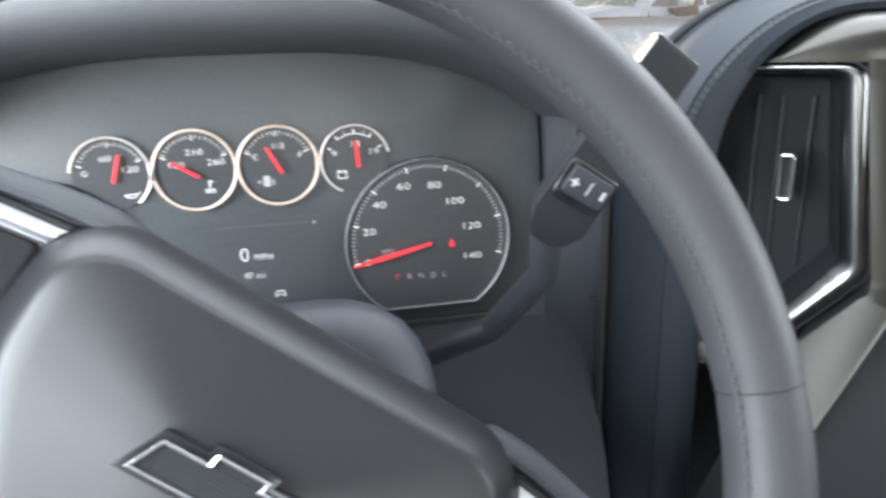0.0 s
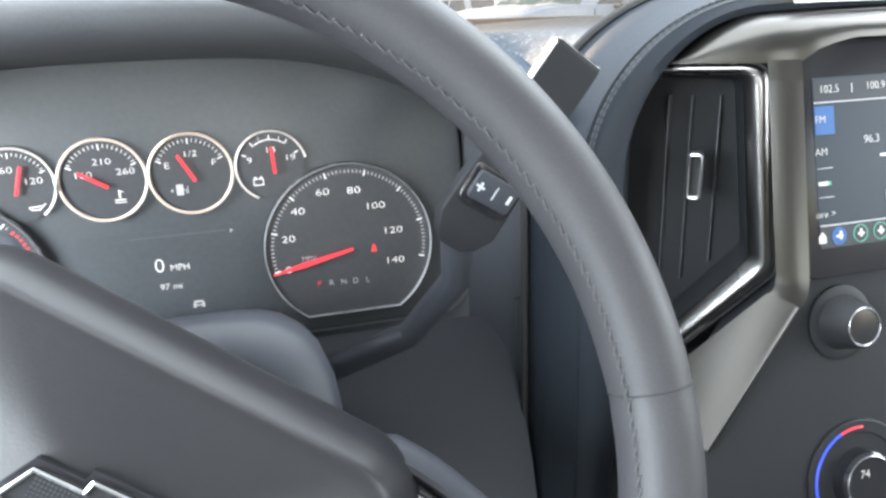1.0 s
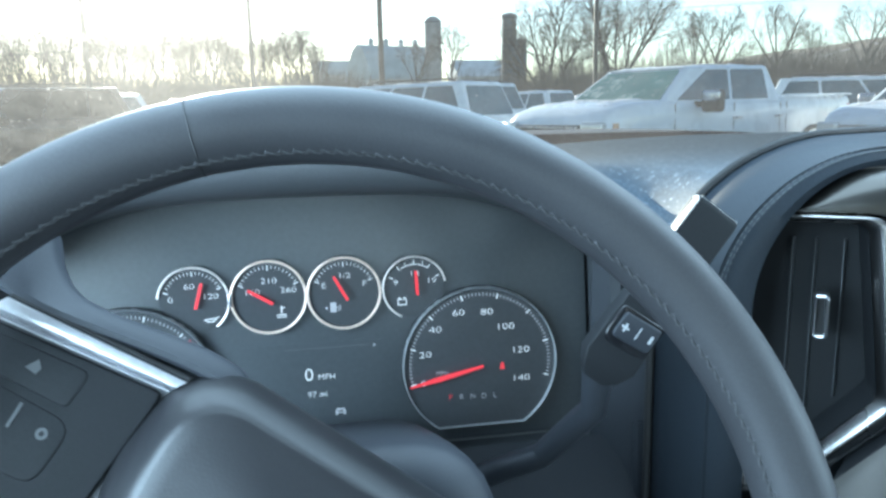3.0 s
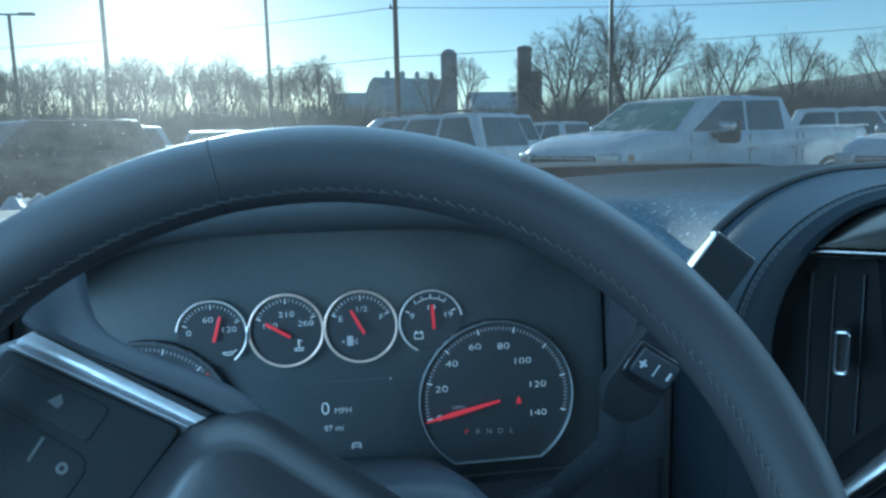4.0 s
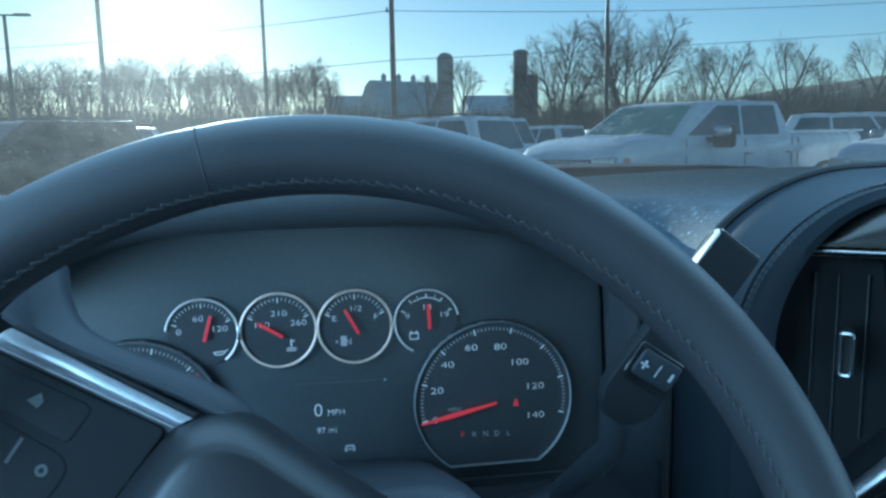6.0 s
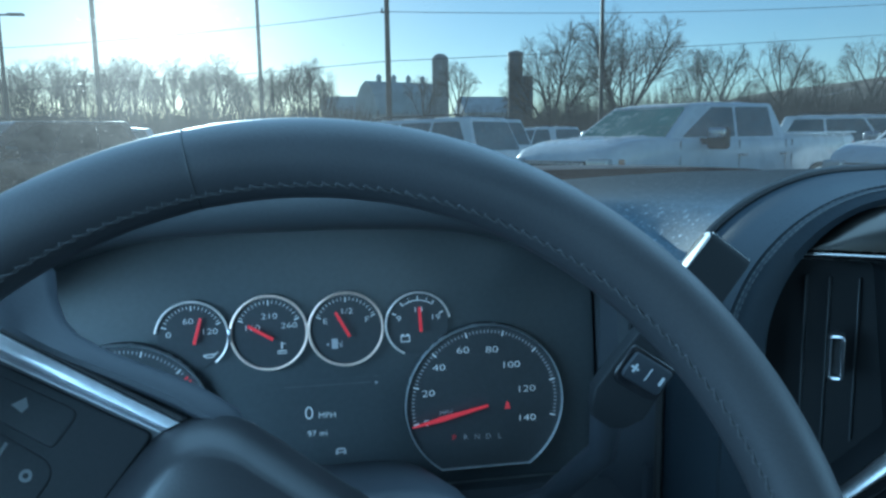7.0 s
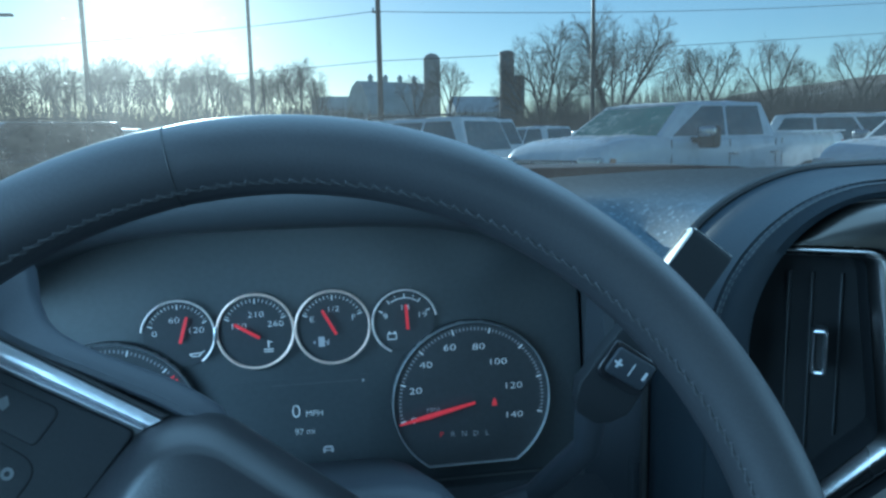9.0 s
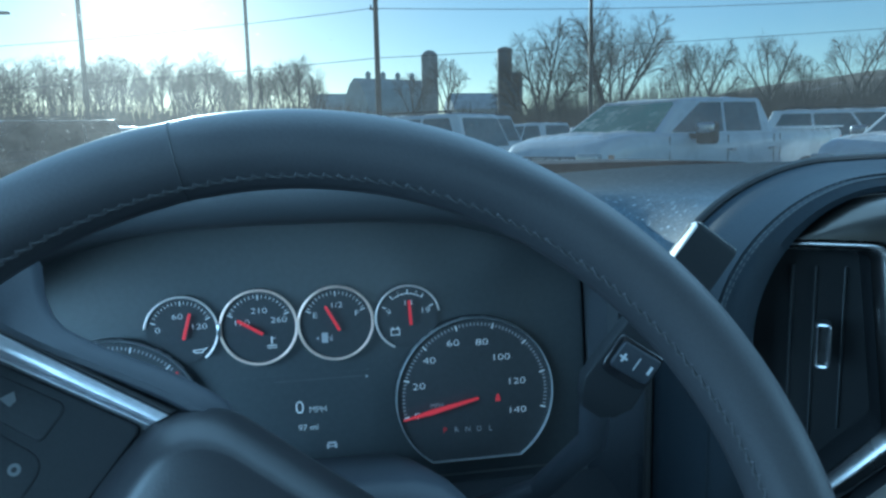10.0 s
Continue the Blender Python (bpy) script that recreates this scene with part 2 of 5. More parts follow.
M["wire"] = surface("black_cable", (0.03, 0.03, 0.03), 0.6, bump=0)
M["barn_wall"] = surface("white_barn_boards", (0.74, 0.76, 0.78), 0.8, var=0.15, scale=0.5, bump=0.4, bump_scale=6)
M["barn_roof"] = surface("grey_green_barn_roof", (0.42, 0.49, 0.52), 0.6, var=0.15, scale=0.4, bump=0.3, bump_scale=5)
M["silo"] = surface("grey_concrete_staves", (0.34, 0.335, 0.33), 0.85, var=0.2, scale=0.6, bump=0.4, bump_scale=6)
M["silo_blue"] = surface("dark_blue_silo_steel", (0.08, 0.095, 0.12), 0.5, var=0.2, scale=0.6, bump=0.2, bump_scale=6)
M["hill"] = surface("wooded_hill", (0.13, 0.105, 0.085), 0.95, var=0.4, scale=0.02, fine=0.4, bump=0.8, bump_scale=0.3,
                    stain=(0.40, 0.40, 0.42), stain_amount=0.15)

# ---- building helpers ----


def finish(bm, name, smooth=35):
    bmesh.ops.recalc_face_normals(bm, faces=bm.faces)
    me = bpy.data.meshes.new(name)
    bm.to_mesh(me)
    bm.free()
    if smooth:
        for p in me.polygons:
            p.use_smooth = True
        me.set_sharp_from_angle(angle=radians(smooth))
    return me


def part(name, bm, material, parent=None, label="", m=None, smooth=35):
    """One mesh object, under a thing or a part."""
    me = finish(bm, name, smooth) if isinstance(bm, bmesh.types.BMesh) else bm
    if not me.materials:
        me.materials.append(M[material])
    ob = new(name, me)
    if parent is not None:
        ob.parent = parent
    if m is not None:
        ob.matrix_basis = m
    if label:
        ob["label"] = label
    return ob


def thing(name, label, category, m=None, group="", kind=""):
    ob = new(name)
    ob.empty_display_size = 0.05
    if m is not None:
        ob.matrix_basis = m
    return tagged(ob, label, category, group, kind)


def box(bm, c, size, rot=None, bevel=0.0, seg=2):
    t = Matrix.Translation(c) @ (rot.to_4x4() if rot is not None else Matrix()) @ Matrix.Diagonal((*size, 1))
    g = bmesh.ops.create_cube(bm, size=1, matrix=t)
    if bevel:
        es = list({ed for v in g["verts"] for ed in v.link_edges})
        bmesh.ops.bevel(bm, geom=es, offset=bevel, segments=seg, affect='EDGES', profile=0.5)
    return bm


def rounded(corners, seg=5):
    """An outline from corners (x, y, radius), each rounded."""
    out, n = [], len(corners)
    for i, (x, y, r) in enumerate(corners):
        p, a, b = Vector((x, y)), Vector(corners[i - 1][:2]), Vector(corners[(i + 1) % n][:2])
        if r <= 0:
            out.append(p)
            continue
        u, w = (a - p).normalized(), (b - p).normalized()
        ang = u.angle(w)
        d = min(r / math.tan(ang / 2), 0.49 * (a - p).length, 0.49 * (b - p).length)
        s, t = p + u * d, p + w * d
        for k in range(seg + 1):
            f = k / seg
            out.append((1 - f) ** 2 * s + 2 * f * (1 - f) * p + f * f * t)
    return out


def circle(cx, cy, r, n=48, a0=0.0, a1=360.0):
    full = abs(a1 - a0) >= 360
    k = n if full else n + 1
    return [Vector((cx + r * math.cos(radians(a0 + (a1 - a0) * i / n)), cy + r * math.sin(radians(a0 + (a1 - a0) * i / n)))) for i in range(k)]


def inset(pts, d):
    out, n = [], len(pts)
    area = sum(pts[i - 1].x * pts[i].y - pts[i].x * pts[i - 1].y for i in range(n))
    s = 1 if area > 0 else -1
    for i in range(n):
        a, b = pts[i] - pts[i - 1], pts[(i + 1) % n] - pts[i]
        na, nb = Vector((-a.y, a.x)) * s, Vector((-b.y, b.x)) * s
        if na.length < 1e-9 or nb.length < 1e-9:
            na = nb = na if na.length > nb.length else nb
        v = na.normalized() + nb.normalized()
        v = v.normalized() / max(0.35, v.length / 2) if v.length > 1e-6 else na.normalized()
        out.append(pts[i] + v * d)
    return out


def plate(bm, pts, z0, z1, bevel=0.0, steps=3):
    """A slab of that outline from z0 to z1 with a rounded upper edge."""
    rings = [[(p.x, p.y, z0) for p in pts]]
    if bevel:
        for k in range(steps + 1):
            f = k / steps * math.pi / 2
            ins = inset(pts, bevel * (1 - math.cos(f)))
            rings.append([(p.x, p.y, z1 - bevel + bevel * math.sin(f)) for p in ins])
    else:
        rings.append([(p.x, p.y, z1) for p in pts])
    vs = [[bm.verts.new(v) for v in r] for r in rings]
    n = len(pts)
    for a, b in zip(vs, vs[1:]):
        for i in range(n):
            bm.faces.new((a[i - 1], a[i], b[i], b[i - 1]))
    bm.faces.new(vs[-1])
    bm.faces.new(vs[0][::-1])
    return bm


def band(bm, outer, inner, z0, z1, crown=0.0):
    """A flat ring between two outlines of as many points, with sides; crown lifts its middle."""
    n = len(outer)
    rings = [[(p.x, p.y, z0) for p in outer], [(p.x, p.y, z1) for p in outer]]
    if crown:
        rings.append([((p.x + q.x) / 2, (p.y + q.y) / 2, z1 + crown) for p, q in zip(outer, inner)])
    rings += [[(p.x, p.y, z1) for p in inner], [(p.x, p.y, z0) for p in inner]]
    vs = [[bm.verts.new(v) for v in r] for r in rings]
    for a, b in zip(vs, vs[1:] + vs[:1]):
        for i in range(n):
            bm.faces.new((a[i - 1], a[i], b[i], b[i - 1]))
    return bm


def tube(bm, pts, radius, sides=10, closed=False, flat=1.0, up=(0, 0, 1)):
    """A round or oval rod along points; radius is one number or one for each point."""
    pts = [Vector(p) for p in pts]
    n = len(pts)
    rad = radius if isinstance(radius, (list, tuple)) else [radius] * n
    rings = []
    for i, p in enumerate(pts):
        if closed:
            d = pts[(i + 1) % n] - pts[i - 1]
        else:
            d = pts[min(i + 1, n - 1)] - pts[max(i - 1, 0)]
        d.normalize()
        u = Vector(up) - d * d.dot(Vector(up))
        if u.length < 1e-4:
            u = d.orthogonal()
        u.normalize()
        w = d.cross(u)
        rings.append([bm.verts.new(p + (u * math.cos(t) * flat + w * math.sin(t)) * rad[i]) for t in (2 * math.pi * k / sides for k in range(sides))])
    pairs = list(zip(rings, rings[1:])) + ([(rings[-1], rings[0])] if closed else [])
    for a, b in pairs:
        for k in range(sides):
            bm.faces.new((a[k - 1], a[k], b[k], b[k - 1]))
    if not closed:
        bm.faces.new(rings[0][::-1])
        bm.faces.new(rings[-1])
    return bm


def loft(bm, sections, caps=True, closed=True):
    vs = [[bm.verts.new(p) for p in s] for s in sections]
    n = len(vs[0])
    for a, b in zip(vs, vs[1:]):
        for i in range(0 if closed else 1, n):
            bm.faces.new((a[i - 1], a[i], b[i], b[i - 1]))
    if caps and closed:
        bm.faces.new(vs[0][::-1])
        bm.faces.new(vs[-1])
    return bm


def lathe(bm, profile, seg=40, axis_m=None):
    """A turned shape from (radius, z) pairs."""
    mm = axis_m or Matrix()
    rings = []
    for r, z in profile:
        rings.append([bm.verts.new(mm @ Vector((r * math.cos(t), r * math.sin(t), z))) for t in (2 * math.pi * k / seg for k in range(seg))])
    for a, b in zip(rings, rings[1:]):
        for k in range(seg):
            bm.faces.new((a[k - 1], a[k], b[k], b[k - 1]))
    bm.faces.new(rings[0][::-1])
    bm.faces.new(rings[-1])
    return bm


def solid(bm, thickness):
    """Gives an open sheet its thickness, on the back."""
    bmesh.ops.recalc_face_normals(bm, faces=bm.faces)
    bmesh.ops.solidify(bm, geom=list(bm.faces), thickness=thickness)
    return bm


def lettering(name, body, size, x, y, z, material, parent, m=None, align='CENTER', label="", wide=1.0):
    cu = bpy.data.curves.new(name, 'FONT')
    cu.body, cu.size, cu.align_x, cu.align_y, cu.extrude = body, size, align, 'CENTER', 0.00008
    cu.offset = -0.016 * size
    cu.resolution_u = 3
    tmp = new("text_source", cu)
    dg = bpy.context.evaluated_depsgraph_get()
    me = bpy.data.meshes.new_from_object(tmp.evaluated_get(dg))
    bpy.data.objects.remove(tmp)
    me.transform(Matrix.Diagonal((wide, 1, 1, 1)))
    me.materials.clear()
    return part(name, me, material, parent, label, (m or Matrix()) @ Matrix.Translation((x, y, z)))


def frame_of(origin, right, up):
    """A local frame: x right, y up, z out of the face."""
    r = Vector(right).normalized()
    n = r.cross(Vector(up)).normalized()
    u = n.cross(r)
    return Matrix.Translation(origin) @ Matrix((r, u, n)).transposed().to_4x4()
# ---- cabin shell ----
CX = 0.38                              # the truck's middle line
shell = thing("cabin_shell", "dark plain cabin walls of the parked pickup", "vehicle interior", kind="structure")


def wall_with_opening(name, x, material):
    bm = bmesh.new()
    for c, s in (((x, -0.2, 0.72), (0.06, 3.2, 1.0)), ((x, -0.2, 1.78), (0.06, 3.2, 0.12)), ((x, -1.72, 1.47), (0.06, 0.16, 0.5)),
                 ((x, -0.28, 1.47), (0.06, 0.14, 0.5)), ((x, 1.15, 1.27), (0.06, 0.5, 0.1))):
        box(bm, c, s, bevel=0.01)
    return part(name, bm, material, shell)


wall_with_opening("door_wall", -0.50, "cabin")
wall_with_opening("door_wall", 1.26, "cabin")
bm = bmesh.new()
box(bm, (CX, -0.55, 1.87), (1.8, 2.6, 0.05), bevel=0.02)
part("headliner", bm, "liner", shell)
bm = bmesh.new()
box(bm, (CX, -1.82, 0.72), (1.8, 0.06, 1.0), bevel=0.01)
box(bm, (CX, -1.82, 1.78), (1.8, 0.06, 0.14), bevel=0.01)
for sx in (-0.82, 0.82):
    box(bm, (CX + sx, -1.82, 1.47), (0.16, 0.06, 0.5), bevel=0.01)
part("rear_wall", bm, "cabin", shell)
bm = bmesh.new()
box(bm, (CX, -0.2, 0.24), (1.8, 3.3, 0.04))
part("cabin_floor", bm, "cabin", shell)
bm = bmesh.new()
box(bm, (CX, 1.44, 0.78), (1.8, 0.05, 1.06), bevel=0.01)
part("bulkhead", bm, "cabin", shell)
for sx, px in ((-0.50, -0.44), (1.26, 1.20)):
    bm = bmesh.new()
    tube(bm, [(sx, 1.46, 1.33), (sx * 0.98 + px * 0.02, 1.1, 1.58), (px, 0.66, 1.85)], 0.05, 10)
    part("windshield_pillar", bm, "liner", shell)

# windshield: a gently bowed pane between dash and roof
bm = bmesh.new()
rows = []
for i in range(13):
    f = i / 12
    row = []
    for j in range(17):
        g = j / 16 * 2 - 1
        half = 0.86 - 0.09 * f
        y = 1.50 - 0.83 * f - 0.10 * g * g
        z = 1.33 + 0.53 * f - 0.03 * f * (1 - f)
        row.append(bm.verts.new((CX + half * g, y, z)))
    rows.append(row)
for r0, r1 in zip(rows, rows[1:]):
    for j in range(16):
        bm.faces.new((r0[j], r0[j + 1], r1[j + 1], r1[j]))
w = thing("windshield", "dusty windshield with dried drops", "windshield", kind="structure")
part("glass", bm, "windshield", w)
bm = bmesh.new()
tube(bm, [(CX + 0.86 * g, 1.505 - 0.10 * g * g, 1.327) for g in [k / 8 - 1 for k in range(17)]], 0.014, 8)
part("rubber_seal", bm, "groove", w)

# ---- engine hood outside ----
hood = thing("engine_hood", "dark red painted engine hood of the truck", "car hood")
bm = bmesh.new()
secs = []
for i in range(15):
    f = i / 14
    y = 1.56 + 1.45 * f
    s = []
    for j in range(21):
        g = j / 20 * 2 - 1
        z = 1.324 + 0.051 * math.exp(-((abs(g) - 0.0) / 0.55) ** 4) - 0.10 * f * f - 0.06 * abs(g) ** 4
        s.append((CX + 0.90 * g, y, z))
    secs.append(s)
loft(bm, secs, closed=False)
solid(bm, 0.02)
part("hood_panel", bm, "hood_red", hood)
bm = bmesh.new()
box(bm, (CX, 2.2, 1.10), (1.5, 1.3, 0.2), bevel=0.05)
part("hood_support", bm, "trim_black", hood)
bm = bmesh.new()
loft(bm, [[(CX + 0.82 * g, y, z) for g in [k / 8 - 1 for k in range(17)]] for y, z in ((1.50, 1.29), (1.53, 1.275), (1.57, 1.265))], closed=False)
solid(bm, 0.01)
part("cowl", bm, "trim_black", hood)

# old snow left on the hood's corner below the glass
bm = bmesh.new()
rows = []
for i in range(17):
    row = []
    for j in range(11):
        u, v = i / 8 - 1, j / 5 - 1
        f = max(0.0, 1 - u * u) * max(0.0, 1 - v * v)
        x, y = -0.465 + 0.050 * u, 1.74 + 0.11 * v
        g = (x - CX) / 0.90
        row.append(bm.verts.new((x, y, 1.324 - 0.06 * abs(g) ** 4 - 0.006 + 0.078 * math.sqrt(f) * (0.85 + 0.4 * noise.noise(Vector((u * 3, v * 3, 2.0)))))))
    rows.append(row)
for r0, r1 in zip(rows, rows[1:]):
    for j in range(10):
        bm.faces.new((r0[j], r0[j + 1], r1[j + 1], r1[j]))
tagged(part("snow_patch", bm, "snow", smooth=80), "small crust of old snow on the hood", "snow")

# ---- dashboard ----
dash = thing("dashboard", "dusty dark grey moulded dashboard with stitched brow", "dashboard", kind="structure")


def ease(f):
    f = min(1.0, max(0.0, f))
    return f * f * (3 - 2 * f)


def dash_z(x, y):
    return 1.3700 + 0.012 * (y - 1.0) - 0.024 * ease((0.52 - x) / 0.62) * ease((y - 1.05) / 0.30) - 0.003 * max(0.0, (y - 1.41) / 0.03) ** 2 - 11.0 * max(0.0, 0.96 - y) ** 2


def brow_back(x):
    """Height of the brow's back edge, to which the dash top is drawn."""
    return min(1.3725, max(1.343, 1.2915 + 0.1028 * math.sqrt(max(0.0, 1 - (min(0.0, x - 0.335) / 0.1254) ** 2))))


bm = bmesh.new()
secs = []
for i in range(34):
    row = []
    for j in range(169):
        x = -0.46 + 1.68 * j / 168
        front = 1.03 - 0.132 * ease((x - 0.165) / 0.04) + 0.049 * ease((x - 0.205) / 0.03)
        y = front + (1.44 - front) * (i / 33) ** 1.7
        near = ease((1.07 - y) / 0.12) * ease((x - 0.185) / 0.05)
        z = dash_z(x, y)
        row.append((x, y, z + (brow_back(x) - z) * near))
    secs.append(row)
loft(bm, secs, closed=False)
solid(bm, 0.02)
part("dash_top", bm, "dusty", dash)
# brow: a padded band that rises beside the instruments and runs over the centre stack
def brow_line(off, n=60):
    """The band's line in x, z at that distance outside its inner edge."""
    pts = []
    rx, rz = 0.0775 + 1.45 * off, 0.083 + 0.60 * off
    cx, cz = 0.335, 1.295
    for k in range(14):
        pts.append((cx - rx, 1.06 + (cz - 1.06) * k / 14))
    for k in range(31):
        t = math.pi - math.pi / 2 * k / 30
        pts.append((cx + rx * math.cos(t), cz + rz * math.sin(t)))
    top = pts[-1][1]
    for k in range(1, 24):
        pts.append((cx + 0.9 * (k / 23) ** 1.3, top + 0.004 * min(1, k / 8)))
    return pts


bm = bmesh.new()
secs = []
prof = [(-0.002, 0.955), (-0.001, 0.915), (0.0, 0.907), (0.003, 0.901), (0.009, 0.899), (0.0160, 0.9015), (0.0180, 0.9045), (0.0198, 0.9042), (0.022, 0.909), (0.0278, 0.919), (0.0296, 0.931), (0.0288, 0.944), (0.015, 0.968)]
lines = [brow_line(o) for o, _ in prof]
for i in range(len(lines[0])):
    secs.append([(lines[k][i][0], prof[k][1], lines[k][i][1]) for k in range(len(prof))])
loft(bm, secs)
part("brow", bm, "leather_dash", dash, "stitched dark padded brow")
# stitching along the brow
ln = brow_line(0.0183)
bm = bmesh.new()
acc, last = 0.0, Vector((ln[0][0], 0.9008, ln[0][1]))
pts = [Vector((x, 0.9012, z)) for x, z in ln if z > 1.25]
for p, q in zip(pts, pts[1:]):
    L = (q - p).length
    s = 0.0
    while acc + L - s > 0.0042:
        s += 0.0042 - acc
        acc = 0.0
        c = p + (q - p) * (s / L)
        d = (q - p).normalized()
        nrm = Vector((-d.z, 0, d.x))
        for side in (-1, 1):
            tube(bm, [c - d * 0.0013 + nrm * side * 0.0012, c + d * 0.0013 + nrm * side * 0.0012], 0.00035, 4)
    acc += L - s
ob = part("brow_stitching", bm, "brow_thread", dash)
ob["kind"] = "stuff"
# instrument hood: a low padded arch over the dials
bm = bmesh.new()
secs = []
for i in range(33):
    x = -0.19 + 0.38 * i / 32
    top = 1.4015 - 0.045 * abs(x / 0.19) ** 3.2
    secs.append([(x, y, top + dz) for y, dz in ((1.09, -0.034), (1.05, -0.012), (1.0, -0.003), (0.95, 0.0), (0.912, -0.002), (0.898, -0.006), (0.896, -0.011), (0.900, -0.022), (0.93, -0.030), (1.0, -0.036), (1.05, -0.044))])
loft(bm, secs)
part("instrument_hood", bm, "soft", dash, "black padded hood over the dials", smooth=60)
# dark joint behind the brow
bm = bmesh.new()
tube(bm, [(x, 0.945, z) for x, z in brow_line(0.0306)], 0.0030, 8)
part("brow_joint", bm, "groove", dash)
# apron below the instruments, down to the knees
bm = bmesh.new()
prof = [(0.980, 1.192), (0.968, 1.178), (0.955, 1.155), (0.930, 1.11), (0.90, 1.02), (0.86, 0.90), (0.84, 0.78), (0.90, 0.60), (1.2, 0.55)]
loft(bm, [[(x, y, z) for y, z in prof] for x in [-0.46 + 0.672 * k / 12 for k in range(13)]], closed=False)
solid(bm, 0.012)
part("knee_panel", bm, "key", dash)
# filler between instruments and brow
bm = bmesh.new()
loft(bm, [[(x, y, z) for z in (1.06, 1.16, 1.26, 1.30, 1.335)] for x, y in ((0.196, 0.992), (0.215, 0.968), (0.232, 0.958), (0.28, 0.955))], closed=False)
solid(bm, 0.008)
part("side_filler", bm, "key", dash)
bm = bmesh.new()
loft(bm, [[(x, y, z) for z in (1.06, 1.16, 1.26, 1.33, 1.366)] for x, y in ((-0.46, 0.92), (-0.30, 0.95), (-0.196, 0.992))], closed=False)
solid(bm, 0.008)
part("side_filler", bm, "key", dash)

# dark panel behind the foot of the brow
bm = bmesh.new()
box(bm, (0.31, 0.965, 0.93), (0.20, 0.02, 0.56), bevel=0.004)
part("lower_filler", bm, "key", dash)

# ---- instrument cluster ----
CL = frame_of((0, 1.0, 1.30), (1, 0, 0), (0, 0.0286, 1))
cluster = thing("instrument_cluster", "black lit instrument cluster with red needles behind the wheel", "instrument cluster", CL)
bm = bmesh.new()
plate(bm, rounded([(-0.196, -0.112, 0.03), (0.196, -0.112, 0.03), (0.190, 0.045, 0.05), (0.10, 0.072, 0.08), (-0.10, 0.072, 0.08), (-0.190, 0.045, 0.05)], 8), -0.020, -0.004, 0.002)
part("face_plate", bm, "face", cluster)
# hood: a black visor round the face, deepest at the top
bm = bmesh.new()
outl = rounded([(-0.200, -0.116, 0.03), (0.200, -0.116, 0.03), (0.194, 0.045, 0.05), (0.10, 0.074, 0.08), (-0.10, 0.074, 0.08), (-0.194, 0.045, 0.05)], 8)
secs = []
for gz, grow in ((-0.02, 0.0), (0.0, 0.0), (0.02, -0.003), (0.04, -0.006)):
    secs.append([(p.x, p.y, gz * (0.35 + 0.9 * max(0, (p.y + 0.116) / 0.19))) for p in inset(outl, grow)])
loft(bm, secs, caps=False)
solid(bm, 0.0018)
part("hood", bm, "soft", cluster)


def ticks(bm, cx, cy, r0, r1, angles, width, z):
    for t in angles:
        d = Vector((math.cos(radians(t)), math.sin(radians(t)), 0))
        c = Vector((cx, cy, z)) + d * (r0 + r1) / 2
        rot = Matrix.Rotation(radians(t), 3, 'Z')
        box(bm, c, (r1 - r0, width, 0.0003), rot)


def needle(cx, cy, angle, tail, length, w0, w1, z, parent):
    d = Vector((math.cos(radians(angle)), math.sin(radians(angle))))
    n = Vector((-d.y, d.x))
    c = Vector((cx, cy))
    big = length > 0.04
    e_, q = (0.45, 0.62) if big else (1.0, 0.9)
    pts = [c - d * tail + n * w0 * e_, c - d * tail - n * w0 * e_, c + d * length * q - n * w0, c + d * length - n * w1 * e_, c + d * length + n * w1 * e_, c + d * length * q + n * w0]
    bm = bmesh.new()
    plate(bm, pts, z, z + 0.0016, 0.0004, 2)
    return part("needle", bm, "needle", parent, "lit red pointer")


def small_gauge(cx, cy, r, arc, marks, angle, texts, icon):
    """A small round gauge: dial, silver ring (or arc), scale, figures and pointer."""
    bm = bmesh.new()
    plate(bm, circle(cx, cy, r * 0.96, 40), -0.004, -0.001)
    g = part("small_gauge", bm, "dial", cluster)
    a0, a1 = arc
    bm = bmesh.new()
    pts = [(p.x, p.y, 0.0006) for p in circle(cx, cy, r, 56, a0, a1)]
    tube(bm, pts, 0.00095 if abs(a1 - a0) >= 360 else 0.00075, 8, closed=abs(a1 - a0) >= 360)
    part("ring", bm, "ring_warm" if abs(a1 - a0) >= 360 else "ring", g, "silver gauge ring")
    bm = bmesh.new()
    ticks(bm, cx, cy, r * 0.74, r * 0.88, marks[0], 0.0007, 0.0)
    ticks(bm, cx, cy, r * 0.79, r * 0.88, marks[1], 0.00035, 0.0)
    part("scale", bm, "white_mark", g)
    for body, x, y, s in texts:
        lettering("figure", body, s, cx + x, cy + y, 0.0002, "white_mark", g, wide=1.35)
    icon(cx, cy, g)
    needle(cx + 0.0016, cy - 0.0035, angle, 0.001, r * 0.72, 0.0009, 0.0007, 0.002, g)
    return g


def oil_icon(cx, cy, g):
    bm = bmesh.new()
    tube(bm, [(cx + 0.006, cy - 0.0125, 0), (cx + 0.0075, cy - 0.014, 0), (cx + 0.0115, cy - 0.014, 0), (cx + 0.0135, cy - 0.0118, 0), (cx + 0.015, cy - 0.0108, 0)], 0.00035, 4)
    tube(bm, [(cx + 0.006, cy - 0.0125, 0), (cx + 0.0125, cy - 0.012, 0)], 0.00035, 4)
    part("oil_can_icon", bm, "white_mark", g)


